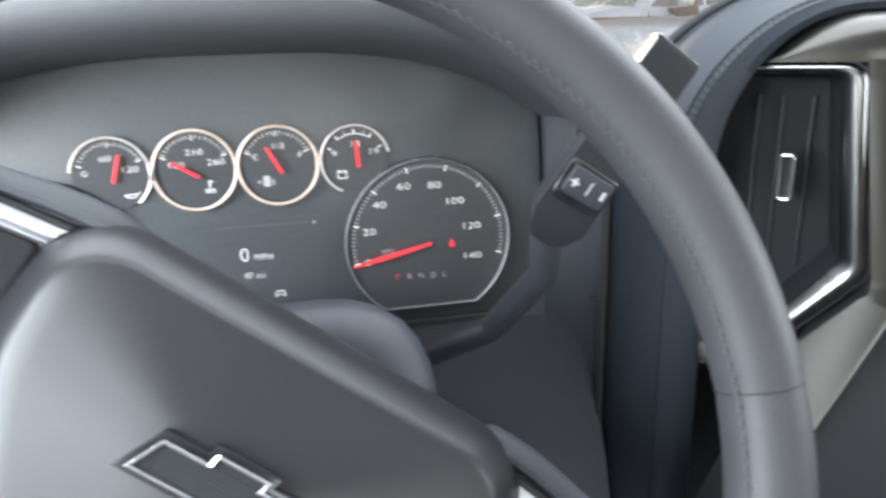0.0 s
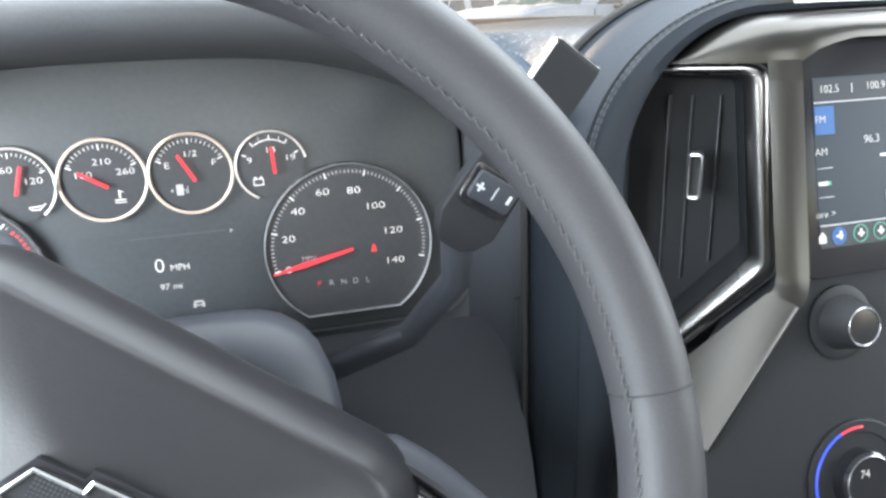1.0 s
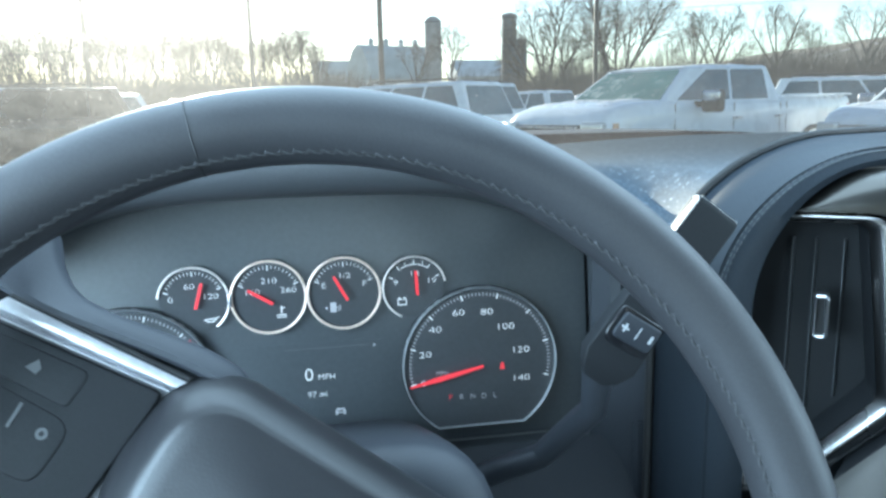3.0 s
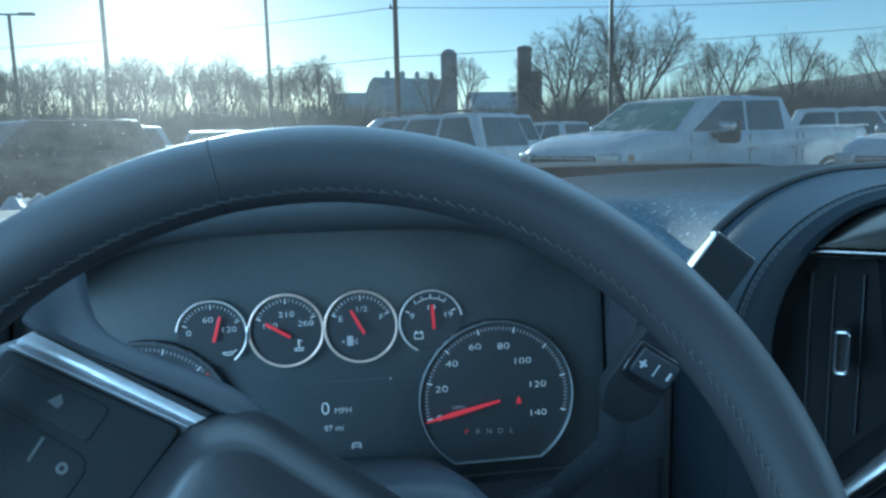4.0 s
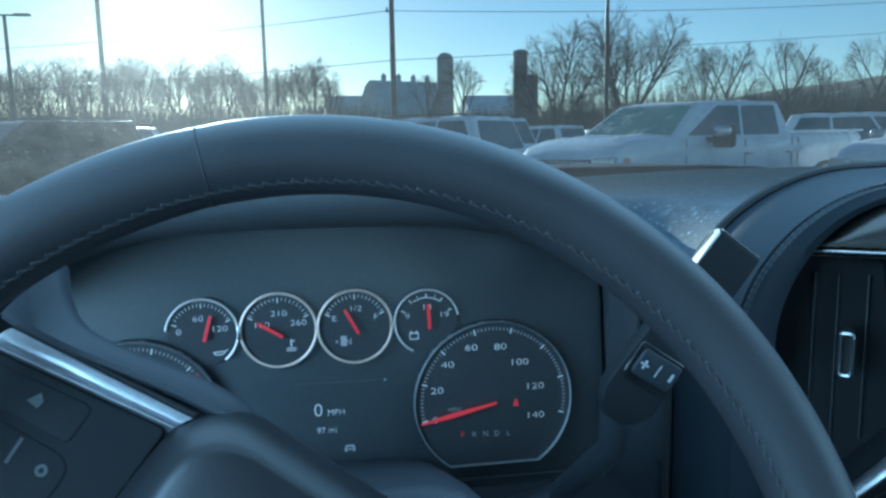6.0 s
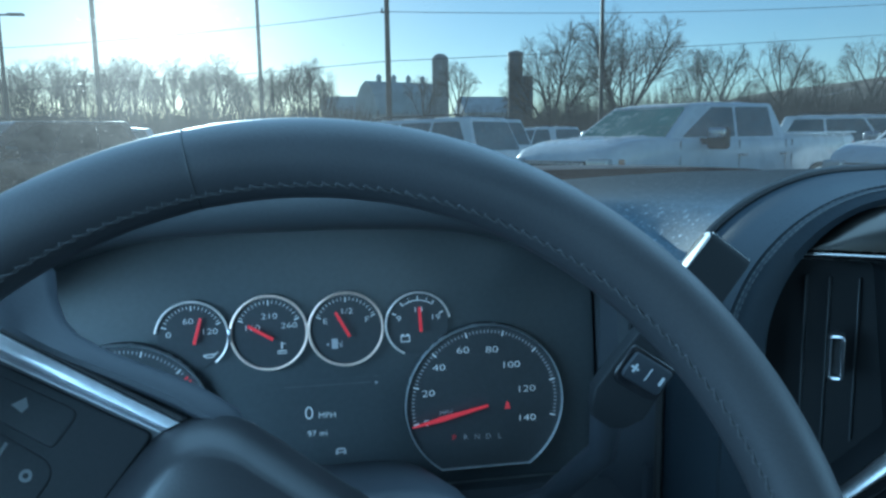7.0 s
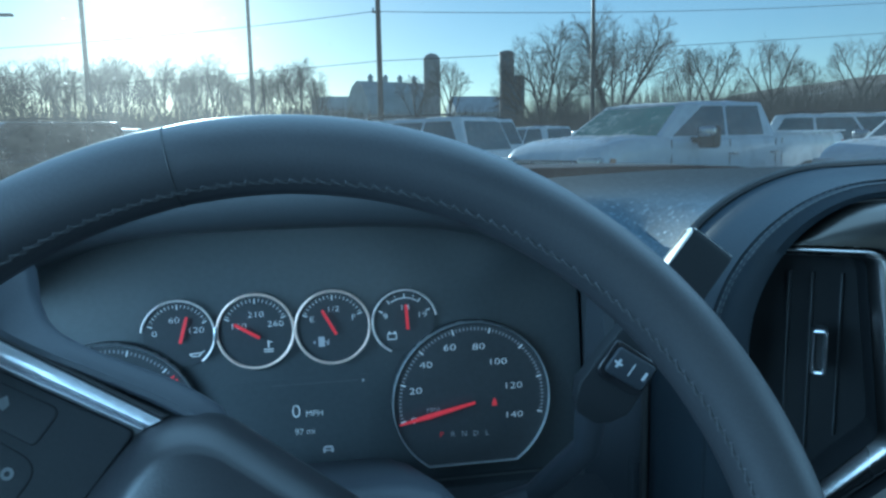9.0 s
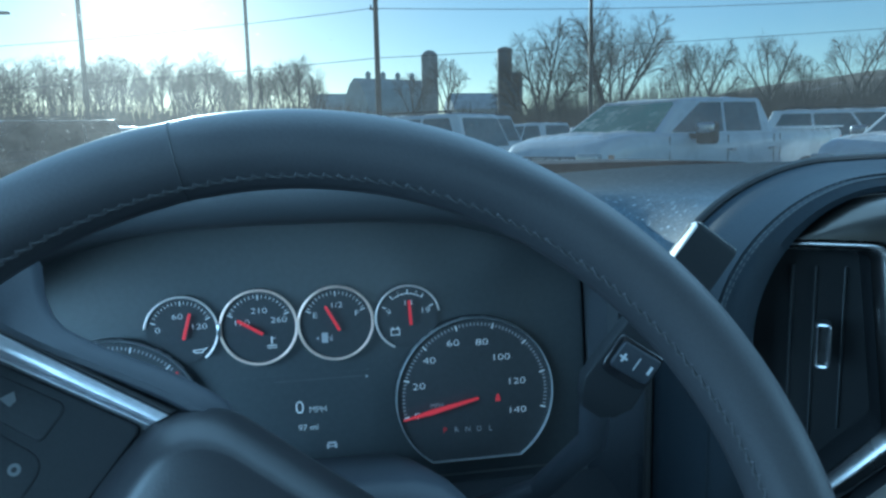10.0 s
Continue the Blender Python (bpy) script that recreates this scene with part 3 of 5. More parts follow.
def temp_icon(cx, cy, g):
    bm = bmesh.new()
    tube(bm, [(cx + 0.0075, cy - 0.0065, 0), (cx + 0.0075, cy - 0.011, 0)], 0.0005, 5)
    tube(bm, [(cx + 0.0045, cy - 0.0122, 0), (cx + 0.0105, cy - 0.0122, 0)], 0.00035, 4)
    tube(bm, [(cx + 0.0045, cy - 0.0137, 0), (cx + 0.0105, cy - 0.0137, 0)], 0.0003, 4)
    tube(bm, [(cx + 0.0078, cy - 0.0075, 0), (cx + 0.0098, cy - 0.0075, 0)], 0.0003, 4)
    part("coolant_icon", bm, "white_mark", g)


def fuel_icon(cx, cy, g):
    bm = bmesh.new()
    plate(bm, rounded([(cx - 0.0095, cy - 0.0125, 0.0003), (cx - 0.0055, cy - 0.0125, 0.0003), (cx - 0.0055, cy - 0.006, 0.0003), (cx - 0.0095, cy - 0.006, 0.0003)], 2), -0.0002, 0.0002)
    tube(bm, [(cx - 0.0055, cy - 0.009, 0), (cx - 0.004, cy - 0.0095, 0), (cx - 0.004, cy - 0.0115, 0), (cx - 0.003, cy - 0.0115, 0), (cx - 0.003, cy - 0.0075, 0)], 0.0003, 4)
    plate(bm, [Vector((cx - 0.0130, cy - 0.0095)), Vector((cx - 0.0113, cy - 0.0107)), Vector((cx - 0.0113, cy - 0.0083))], -0.0002, 0.0002)
    part("fuel_pump_icon", bm, "dim_mark", g)


def battery_icon(cx, cy, g):
    bm = bmesh.new()
    o = rounded([(cx - 0.0115, cy - 0.0115, 0.0003), (cx - 0.0055, cy - 0.0115, 0.0003), (cx - 0.0055, cy - 0.0072, 0.0003), (cx - 0.0115, cy - 0.0072, 0.0003)], 2)
    band(bm, o, inset(o, 0.0005), -0.0002, 0.0002)
    box(bm, (cx - 0.0102, cy - 0.0067, 0), (0.0012, 0.001, 0.0004))
    box(bm, (cx - 0.0068, cy - 0.0067, 0), (0.0012, 0.001, 0.0004))
    part("battery_icon", bm, "white_mark", g)


fine_ticks = [30 + 7.5 * k for k in range(17)]
small_gauge(-0.0712, 0.0, 0.0218, (-52, 172), ((160, 90, 25), fine_ticks), 74,
            (("0", -0.0140, 0.0015, 0.0052), ("60", -0.002, 0.0095, 0.0052), ("120", 0.0105, 0.0025, 0.0052)), oil_icon)
small_gauge(-0.0245, -0.0003, 0.0236, (0, 360), ((155, 90, 25), fine_ticks), 148,
            (("160", -0.0105, 0.0035, 0.0052), ("210", 0.0005, 0.0105, 0.0052), ("260", 0.0125, 0.0040, 0.0052)), temp_icon)
small_gauge(0.0237, -0.0006, 0.0236, (0, 360), ((155, 90, 25), fine_ticks), 118,
            (("E", -0.0130, 0.0055, 0.0052), ("1/2", 0.0005, 0.0115, 0.0050), ("F", 0.0135, 0.0055, 0.0052)), fuel_icon)
small_gauge(0.0702, 0.0, 0.0210, (10, 244), ((155, 128, 90, 55, 25), (70, 110)), 93,
            (("9", -0.0125, 0.004, 0.0052), ("14", 0.0002, 0.0095, 0.0052), ("19", 0.0115, 0.004, 0.0052)), battery_icon)
bm = bmesh.new()
tube(bm, [(p.x, p.y, 0.0002) for p in circle(0.0702, 0.0, 0.0158, 14, 58, 124)], 0.0003, 4)
part("range_bracket", bm, "white_mark", cluster)
bm = bmesh.new()
box(bm, (-0.0487, -0.0005, 0.001), (0.0022, 0.0085, 0.003), bevel=0.0006)
part("ring_link", bm, "chrome_satin", cluster)


def big_gauge(cx, cy, r, mirrored):
    """A large dial with a flat foot."""
    t0 = math.degrees(math.asin((0.0442) / r))
    outline = circle(cx, cy, r, 80, -t0, 180 + t0)
    bm = bmesh.new()
    plate(bm, outline, -0.005, 0.0022)
    g = part("tachometer" if mirrored else "speedometer", bm, "dial", cluster)
    bm = bmesh.new()
    inner = [Vector((cx, cy)) + (p - Vector((cx, cy))) * 0.984 for p in outline]
    band(bm, outline, inner, 0.0, 0.0042, 0.0008)
    part("bezel", bm, "ring_dim", g, "thin silver bezel")
    return g


z1 = 0.0026
speedo = big_gauge(0.11375, -0.0553, 0.0536, False)
sx, sy = 0.11375, -0.0553
START, SPAN = 194.0, 208.0
for k in range(8):
    bm = bmesh.new()
    ticks(bm, sx, sy, 0.0462, 0.0498, [START - SPAN * k / 7], 0.0009, z1)
    part("tick", bm, "white_mark", speedo)
bm = bmesh.new()
ticks(bm, sx, sy, 0.0475, 0.0494, [START - SPAN * k / 70 for k in range(71) if k % 10], 0.0006, z1)
part("minor_scale", bm, "dim_mark", speedo)
for body, x, y in (("0", 0.0741, -0.0666), ("20", 0.0757, -0.0466), ("40", 0.0831, -0.0296), ("60", 0.0991, -0.0189), ("80", 0.1187, -0.0195),
                   ("100", 0.1314, -0.0306), ("120", 0.1419, -0.0478), ("140", 0.1421, -0.068)):
    lettering("figure", body, 0.0062, x, y, z1, "white_mark", speedo, wide=1.45)
lettering("unit", "MPH", 0.0044, 0.0872, -0.0604, z1, "dim_mark", speedo)
for k, ch in enumerate("PRNDL"):
    lettering("gear_letter", ch, 0.0052, 0.0923 + 0.00778 * k, -0.0779 - 0.0003 * k, z1, "red_mark" if k == 0 else "dim_mark", speedo)
bm = bmesh.new()
plate(bm, [Vector(p) for p in ((0.1272, -0.0605), (0.1308, -0.0605), (0.1299, -0.0565), (0.1290, -0.0555), (0.1281, -0.0565))], z1 - 0.0002, z1 + 0.0002)
part("belt_warning_icon", bm, "red_mark", speedo)
needle(0.1146, -0.0566, 192.6, 0.0005, 0.0515, 0.0016, 0.0007, 0.005, speedo)
tach = big_gauge(-0.11375, -0.0553, 0.0536, True)
for k in range(6):
    bm = bmesh.new()
    ticks(bm, -sx, sy, 0.0462, 0.0498, [194 - 208 * k / 7], 0.0009, z1)
    part("tick", bm, "white_mark", tach)
bm = bmesh.new()
ticks(bm, -sx, sy, 0.0475, 0.0494, [194 - 208 * k / 70 for k in range(52) if k % 10], 0.0006, z1)
part("minor_scale", bm, "dim_mark", tach)
bm = bmesh.new()
ticks(bm, -sx, sy, 0.0472, 0.0496, [38 - 3.4 * k for k in range(6)], 0.0012, z1)
part("red_zone", bm, "red_mark", tach)
for body, k in (("1", 1), ("2", 2), ("3", 3), ("4", 4), ("5", 5)):
    t = radians(194 - 208 * k / 7)
    lettering("figure", body, 0.0062, -sx + 0.039 * math.cos(t), sy + 0.039 * math.sin(t), z1, "white_mark", tach)
needle(-sx, sy, 196, 0.0005, 0.0515, 0.0016, 0.0007, 0.005, tach)
# small stud at the visor's corner, its bright glint put into a pale colour
bm = bmesh.new()
lathe(bm, [(0.0010, 0.012), (0.0013, 0.0145), (0.0009, 0.0160), (0.0002, 0.0164)], 12, Matrix.Translation((-0.1407, 0.0389, 0.0145)))
part("stud", bm, "pale_glint", cluster, "tiny bright stud")
# message display between the dials
bm = bmesh.new()
plate(bm, rounded([(-0.046, -0.103, 0.003), (0.046, -0.103, 0.003), (0.046, -0.034, 0.003), (-0.046, -0.034, 0.003)], 3), -0.005, -0.00385)
display = part("display", bm, "face", cluster, "dark message display")
lettering("speed_readout", "0", 0.0125, -0.0020, -0.0562, -0.0034, "white_mark", display)
lettering("speed_unit", "MPH", 0.0058, 0.0096, -0.0581, -0.0034, "white_mark", display)
lettering("range_readout", "97 mi", 0.0058, 0.0030, -0.0699, -0.0034, "white_mark", display)
bm = bmesh.new()
for c, s in (((0.0150, -0.0838), (0.0016, 0.0030)), ((0.0202, -0.0838), (0.0016, 0.0030)), ((0.0176, -0.0838), (0.0046, 0.0007)), ((0.0176, -0.0815), (0.0055, 0.0012))):
    box(bm, (*c, -0.0035), (*s, 0.0003))
part("drive_icon", bm, "dim_mark", display)
bm = bmesh.new()
box(bm, (0.011, -0.0378, -0.0035), (0.056, 0.0004, 0.0003))
part("divider", bm, "hair_line", display)
bm = bmesh.new()
plate(bm, [Vector(p) for p in ((0.0415, -0.0395), (0.0432, -0.0382), (0.0415, -0.0369))], -0.0037, -0.0033)
part("arrow_mark", bm, "dim_mark", display)

# ---- steering wheel ----
WC, TILT, WTURN, RIM, TUBE = Vector((0.0036, 0.7395, 1.2506)), 21.6, -36.0, 0.1739, 0.0137
WM = frame_of(WC, (1, 0, 0), (0, math.sin(radians(TILT)), math.cos(radians(TILT)))) @ pose(0, 0, 0, 0, 0, WTURN)
wheel = thing("steering_wheel", "dark grey stitched leather steering wheel turned clockwise", "steering wheel", WM)


def rim_point(t, q, grow=1.0):
    """A point of the rim's skin: t round the wheel, q round the section, in degrees; 0 outwards, 90 to the driver."""
    rr = RIM + TUBE * grow * math.cos(radians(q)) * 1.02
    return (rr * math.cos(radians(t)), rr * math.sin(radians(t)), TUBE * grow * math.sin(radians(q)) * 1.12)


bm = bmesh.new()
SEAMS = (40.0, 137.8, 218.0, 322.0)
rings = []
for i in range(192):
    t = 360 * i / 192
    dip = min(abs((t - s + 180) % 360 - 180) for s in SEAMS)
    grow = 1 - 0.045 * math.exp(-(dip / 0.9) ** 2)
    rings.append([bm.verts.new(rim_point(t, 360 * k / 28, grow)) for k in range(28)])
for a_, b_ in zip(rings, rings[1:] + rings[:1]):
    for k in range(28):
        bm.faces.new((a_[k - 1], a_[k], b_[k], b_[k - 1]))
rim = part("rim", bm, "leather", wheel, "smooth dark leather rim", smooth=80)
for s in SEAMS:
    bm = bmesh.new()
    tube(bm, [rim_point(s, 360 * k / 30, 0.975) for k in range(30)], 0.00042, 6, closed=True)
    part("seam", bm, "groove", rim)
bm = bmesh.new()
for i in range(212):
    t = 360 * i / 212
    tube(bm, [rim_point(t - 0.85, 156, 0.995), rim_point(t - 0.5, 154, 1.022), rim_point(t + 0.2, 150, 1.026), rim_point(t + 0.75, 147, 0.995)], 0.00034, 5)
    tube(bm, [rim_point(t + 0.70, 146, 0.995), rim_point(t + 0.80, 150, 1.018), rim_point(t + 0.85, 155, 0.995)], 0.0003, 4)
ob = part("stitching", bm, "thread", rim, "grey thread stitches")
ob["kind"] = "stuff"
bm = bmesh.new()
tube(bm, [rim_point(2 * i, 152, 1.0) for i in range(180)], 0.00055, 5, closed=True)
part("leather_joint", bm, "groove", rim)
# hub: airbag cover with a sloping flank, a soft ridge and a nearly flat face
hub_out = rounded([(-0.0925, 0.0535, 0.030), (0.0925, 0.0535, 0.030), (0.097, 0.0, 0.06), (0.060, -0.076, 0.04), (-0.060, -0.076, 0.04), (-0.097, 0.0, 0.06)], 12)
hub_top = rounded([(-0.0800, 0.0420, 0.026), (0.0800, 0.0420, 0.026), (0.079, 0.0, 0.06), (0.048, -0.062, 0.04), (-0.048, -0.062, 0.04), (-0.079, 0.0, 0.06)], 12)
bow = lambda p: Vector((p.x, p.y + 0.0060 * max(0.0, 1 - (p.x / 0.085) ** 2) * (p.y > 0.03)))
hub_out, hub_top = [bow(p) for p in hub_out], [bow(p) for p in hub_top]
bm = bmesh.new()
secs = []
for f, z in ((0.10, -0.056), (0.0, -0.046), (0.0, -0.040), (0.05, -0.0365), (0.15, -0.0325), (0.26, -0.0285), (0.37, -0.0252), (0.48, -0.0226), (0.59, -0.0204), (0.70, -0.0184),
             (0.80, -0.0167), (0.89, -0.0153), (0.98, -0.0142), (1.07, -0.0134), (1.16, -0.0129)):
    secs.append([(p.x + (q.x - p.x) * f, p.y + (q.y - p.y) * f, z) for p, q in zip(hub_out, hub_top)])
edge = [p.lerp(q, 1.16) for p, q in zip(hub_out, hub_top)]
for k, z in ((0.92, -0.0122), (0.80, -0.0112), (0.64, -0.0096), (0.46, -0.0074), (0.3, -0.0052), (0.15, -0.0036)):
    secs.append([(p.x * k, p.y * k, z) for p in edge])
loft(bm, secs)
hub = part("hub_cover", bm, "hub_skin", wheel, "soft dark airbag cover", smooth=60)
# emblem: a plain cross-shaped plate in a bright frame
def emblem(d):
    pts = [(-0.0300, -0.0057), (-0.0080, -0.0057), (-0.0090, -0.0090), (0.0086, -0.0090), (0.0094, -0.0057), (0.0241, -0.0057),
           (0.0300, 0.0057), (0.0080, 0.0057), (0.0090, 0.0090), (-0.0086, 0.0090), (-0.0094, 0.0057), (-0.0241, 0.0057)]
    return inset([Vector((x, y + 0.0021)) for x, y in pts], d)


bm = bmesh.new()
plate(bm, emblem(-0.0020), -0.006, -0.0010, 0.0006, 2)
badge = part("emblem_base", bm, "gloss", hub)
bm = bmesh.new()
band(bm, emblem(0.0), emblem(0.0011), -0.003, 0.0014, 0.0004)
part("emblem_frame", bm, "chrome", badge, "bright chrome emblem frame")
bm = bmesh.new()
plate(bm, emblem(0.0010), -0.003, 0.0002)
fill = part("emblem_fill", bm, "lever", badge, "finely dotted black fill")
bm = bmesh.new()
for i in range(38):
    for j_ in range(8):
        box(bm, (-0.0222 + 0.0012 * i, -0.0020 + 0.0012 * j_, 0.0003), (0.0006, 0.0006, 0.0003))
ob = part("dots", bm, "key", fill)
ob["kind"] = "stuff"
# spokes with a sloping upper face, bright strips and key pads
def spoke_strip(side, f):
    """Upper and lower edge of the bright strip, from the hub outwards."""
    up = Vector((side * (0.0872 + 0.072 * f), 0.0430 - 0.0074 * f, 0))
    lo = Vector((side * (0.0915 + 0.072 * f), 0.0362 - 0.0098 * f, 0))
    return up, lo


for side in (-1, 1):
    bm = bmesh.new()
    o = [(side * 0.060, 0.050, 0.0), (side * 0.160, 0.0355, 0.01), (side * 0.172, 0.020, 0.0), (side * 0.172, -0.030, 0.0), (side * 0.150, -0.036, 0.02), (side * 0.070, -0.052, 0.0)]
    plate(bm, rounded(o if side > 0 else o[::-1], 5), -0.052, -0.0345, 0.003)
    sp = part("spoke", bm, "soft", wheel)
    secs = []
    for k in range(13):
        f = k / 12
        x = 0.066 + 0.100 * f
        lo = 0.0470 - 0.0110 * ease((x - 0.075) / 0.085)
        hi = 0.0566 - 0.0088 * ease((x - 0.082) / 0.06) - 0.004 * ease((0.074 - x) / 0.008) + 0.016 * max(0.0, (x - 0.140) / 0.026) ** 2
        secs.append([(side * x, lo, -0.046), (side * x, lo, -0.0350), (side * x, lo + 0.0015, -0.0325), (side * x, lo + 0.0035, -0.0322), (side * x, (lo + hi) / 2, -0.0350), (side * x, hi - 0.002, -0.0400),
                     (side * x, hi, -0.0425), (side * x, hi + 0.0005, -0.048), (side * x, hi - 0.001, -0.055), (side * x, lo, -0.055)])
    bm = bmesh.new()
    loft(bm, secs)
    part("spoke_shoulder", bm, "key", sp, "smooth dark upper face")
    secs = []
    for k in range(9):
        up, lo = spoke_strip(side, k / 8)
        row = []
        for u, v in ((-0.04, -0.006), (0.0, -0.0012), (0.04, 0.0), (0.30, 0.0007), (0.54, 0.0005), (0.60, -0.0002), (0.72, -0.0030), (0.78, -0.0033), (0.83, -0.0024), (0.88, -0.0006), (0.96, -0.0005), (1.02, -0.006)):
            q = up.lerp(lo, u)
            row.append((q.x, q.y, -0.0312 + v))
        secs.append(row)
    bm = bmesh.new()
    loft(bm, secs)
    part("bright_strip", bm, "strip", sp, "satin chrome strip", smooth=50)
    bm = bmesh.new()
    tube(bm, [spoke_strip(side, f)[0] + Vector((0, 0.0009, -0.0334)) for f in (0.0, 0.33, 0.66, 1.0)], 0.0012, 6)
    part("strip_joint", bm, "groove", sp)
    # key pad
    bm = bmesh.new()
    o = [(side * 0.0925, 0.0350, 0.003), (side * 0.1640, 0.0255, 0.003), (side * 0.1640, -0.024, 0.010), (side * 0.094, -0.040, 0.012)]
    plate(bm, rounded(o if side > 0 else o[::-1], 4), -0.038, -0.0322, 0.0012)
    pad = part("key_pad", bm, "lever", sp)
    for corners in ([(0.112, 0.0100, 0.008), (0.112, -0.0150, 0.008), (0.158, -0.0190, 0.006), (0.158, 0.0080, 0.003)],
                    [(0.118, 0.0285, 0.004), (0.118, 0.0130, 0.003), (0.158, 0.0100, 0.003), (0.158, 0.0232, 0.004)]):
        bm = bmesh.new()
        o = [(side * x, y, r) for x, y, r in corners]
        plate(bm, rounded(o[::-1] if side > 0 else o, 5), -0.034, -0.0317, 0.0010)
        part("key", bm, "lever", pad)
    bm = bmesh.new()
    plate(bm, [Vector((side * 0.1365 - 0.0026, 0.0182)), Vector((side * 0.1365 + 0.0020, 0.0178)), Vector((side * 0.1365 + 0.0026, 0.0206)), Vector((side * 0.1365, 0.0228))], -0.0320, -0.0315)
    part("key_mark", bm, "faint_icon", pad)
    bm = bmesh.new()
    box(bm, (side * 0.1318, 0.0026, -0.0316), (0.0012, 0.0094, 0.0004), Matrix.Rotation(radians(4), 3, 'Z'))
    part("key_mark", bm, "faint_icon", pad)
    bm = bmesh.new()
    o = circle(side * 0.1200, 0.0019, 0.0022, 14)
    band(bm, o, inset(o, 0.0012), -0.0320, -0.0315)
    part("key_mark", bm, "faint_icon", pad)
# column shroud behind the wheel
WP = frame_of(WC, (1, 0, 0), (0, math.sin(radians(TILT)), math.cos(radians(TILT))))
column = thing("steering_column", "black moulded steering column shroud behind the wheel", "steering column", WP)
bm = bmesh.new()
secs = []
for z, k in ((-0.056, 0.70), (-0.062, 0.94), (-0.072, 1.0), (-0.13, 1.04), (-0.22, 1.06), (-0.30, 1.0)):
    secs.append([(p.x * k, p.y * k, z) for p in rounded([(-0.076, 0.055, 0.045), (0.076, 0.055, 0.045), (0.078, -0.03, 0.04), (0.04, -0.085, 0.03), (-0.04, -0.085, 0.03), (-0.078, -0.03, 0.04)], 6)])
loft(bm, secs)
part("shroud", bm, "key", column, smooth=60)

# ---- gear lever on the column ----
lever = thing("gear_lever", "black column gear lever with plus and minus key", "gear lever")
A, B = Vector((0.1415, 0.864, 1.2815)), Vector((0.2035, 0.8615, 1.366))
ax = (B - A).normalized()
LM = frame_of(A, Vector((ax.z, 0, -ax.x)), ax)       # x across, y along the lever, z to the driver
LL = (B - A).length
bm = bmesh.new()
secs = []
for f, w_, d_ in ((0.0, 0.006, 0.004), (0.04, 0.011, 0.006), (0.12, 0.0155, 0.0072), (0.30, 0.0150, 0.0072), (0.60, 0.0131, 0.0066), (0.97, 0.0134, 0.0062), (0.992, 0.0128, 0.0058), (1.0, 0.0114, 0.0050)):
    secs.append([(p.x, LL * f, p.y * 0.68 + d_ * 0.32 + 0.0005) for p in rounded([(-w_, -d_, 0.003), (w_, -d_, 0.003), (w_ * 0.98, d_, 0.0014), (-w_ * 0.98, d_, 0.0014)], 4)])
loft(bm, secs)
bm.transform(LM)
handle = part("handle", bm, "lever", lever)
bm = bmesh.new()
tube(bm, [LM @ Vector((0, 0.012, -0.006)), (0.149, 0.878, 1.258), (0.132, 0.915, 1.215), (0.05, 0.955, 1.17)], [0.009, 0.0075, 0.0075, 0.009], 12)
part("stalk", bm, "key", lever)
# sun on the lever's left edge, put in as a pale strip
bm = bmesh.new()
secs = []
for f in (0.60, 0.62, 0.80, 0.975, 0.99):
    s_ = 0.4 if f in (0.60, 0.99) else 1.0
    secs.append([(-0.0127 + u * s_, LL * f, 0.0035 + v * s_) for u, v in ((0.0003, -0.0026), (-0.0005, -0.0022), (-0.0006, 0.0026), (0.0002, 0.0032))])
loft(bm, secs)
bm.transform(LM)
part("edge_glint", bm, "pale_glint", handle, "sunlit left edge painted as a pale strip")
# highlight along the upper edge, put in as a pale rod
bm = bmesh.new()
tube(bm, [LM @ Vector((x, LL * 0.9935, 0.0056)) for x in (-0.0122, -0.006, 0.0, 0.006, 0.0118)], 0.00045, 6)
part("edge_glint", bm, "pale_glint", handle, "thin painted highlight along the upper edge")
KX, KY = 0.0010, 0.0318
bm = bmesh.new()
plate(bm, rounded([(KX - 0.0140, KY - 0.0118, 0.006), (KX + 0.0128, KY - 0.0098, 0.005), (KX + 0.0128, KY + 0.0098, 0.003), (KX - 0.0140, KY + 0.0088, 0.003)], 4), 0.004, 0.0088, 0.001)
surround = part("key_surround", bm, "gloss", handle, m=LM)
bm = bmesh.new()
plate(bm, rounded([(KX - 0.0112, KY - 0.0076, 0.003), (KX + 0.0112, KY - 0.0060, 0.003), (KX + 0.0112, KY + 0.0076, 0.002), (KX - 0.0112, KY + 0.0062, 0.002)], 4), 0.0085, 0.0104, 0.0008)
part("plus_minus_key", bm, "key", surround)
bm = bmesh.new()
for c, s in (((-0.0074, -0.0008), (0.0044, 0.0011)), ((-0.0074, -0.0008), (0.0011, 0.0044)), ((0.0003, 0), (0.0004, 0.0066)), ((0.0080, 0.0008), (0.0013, 0.0044))):
    box(bm, (KX + c[0], KY + c[1], 0.0106), (*s, 0.0004))
part("key_sign", bm, "icon", surround, "white plus and minus signs")

# ---- centre stack: air vent, silver bezel, screen and knobs ----
VN = Vector((0.5784, 0.7957, -0.1796))
VM = frame_of((0.3138, 0.8805, 1.351), VN.cross(Vector((0, 0, 1))) , Vector((0, 0, 1)))
SM = frame_of((0.339, 0.875, 1.354), (1, 0, 0), (0, 0.24, 1))


def on_vent(x, z):
    """The place in the vent's own plane of the world's x and z."""
    y = 0.8805 - (VN.x * (x - 0.3138) + VN.z * (z - 1.351)) / VN.y
    q = VM.inverted() @ Vector((x, y, z))
    return q.x, q.y


def vent_corner(x, z, r):
    return (*on_vent(x, z), r)


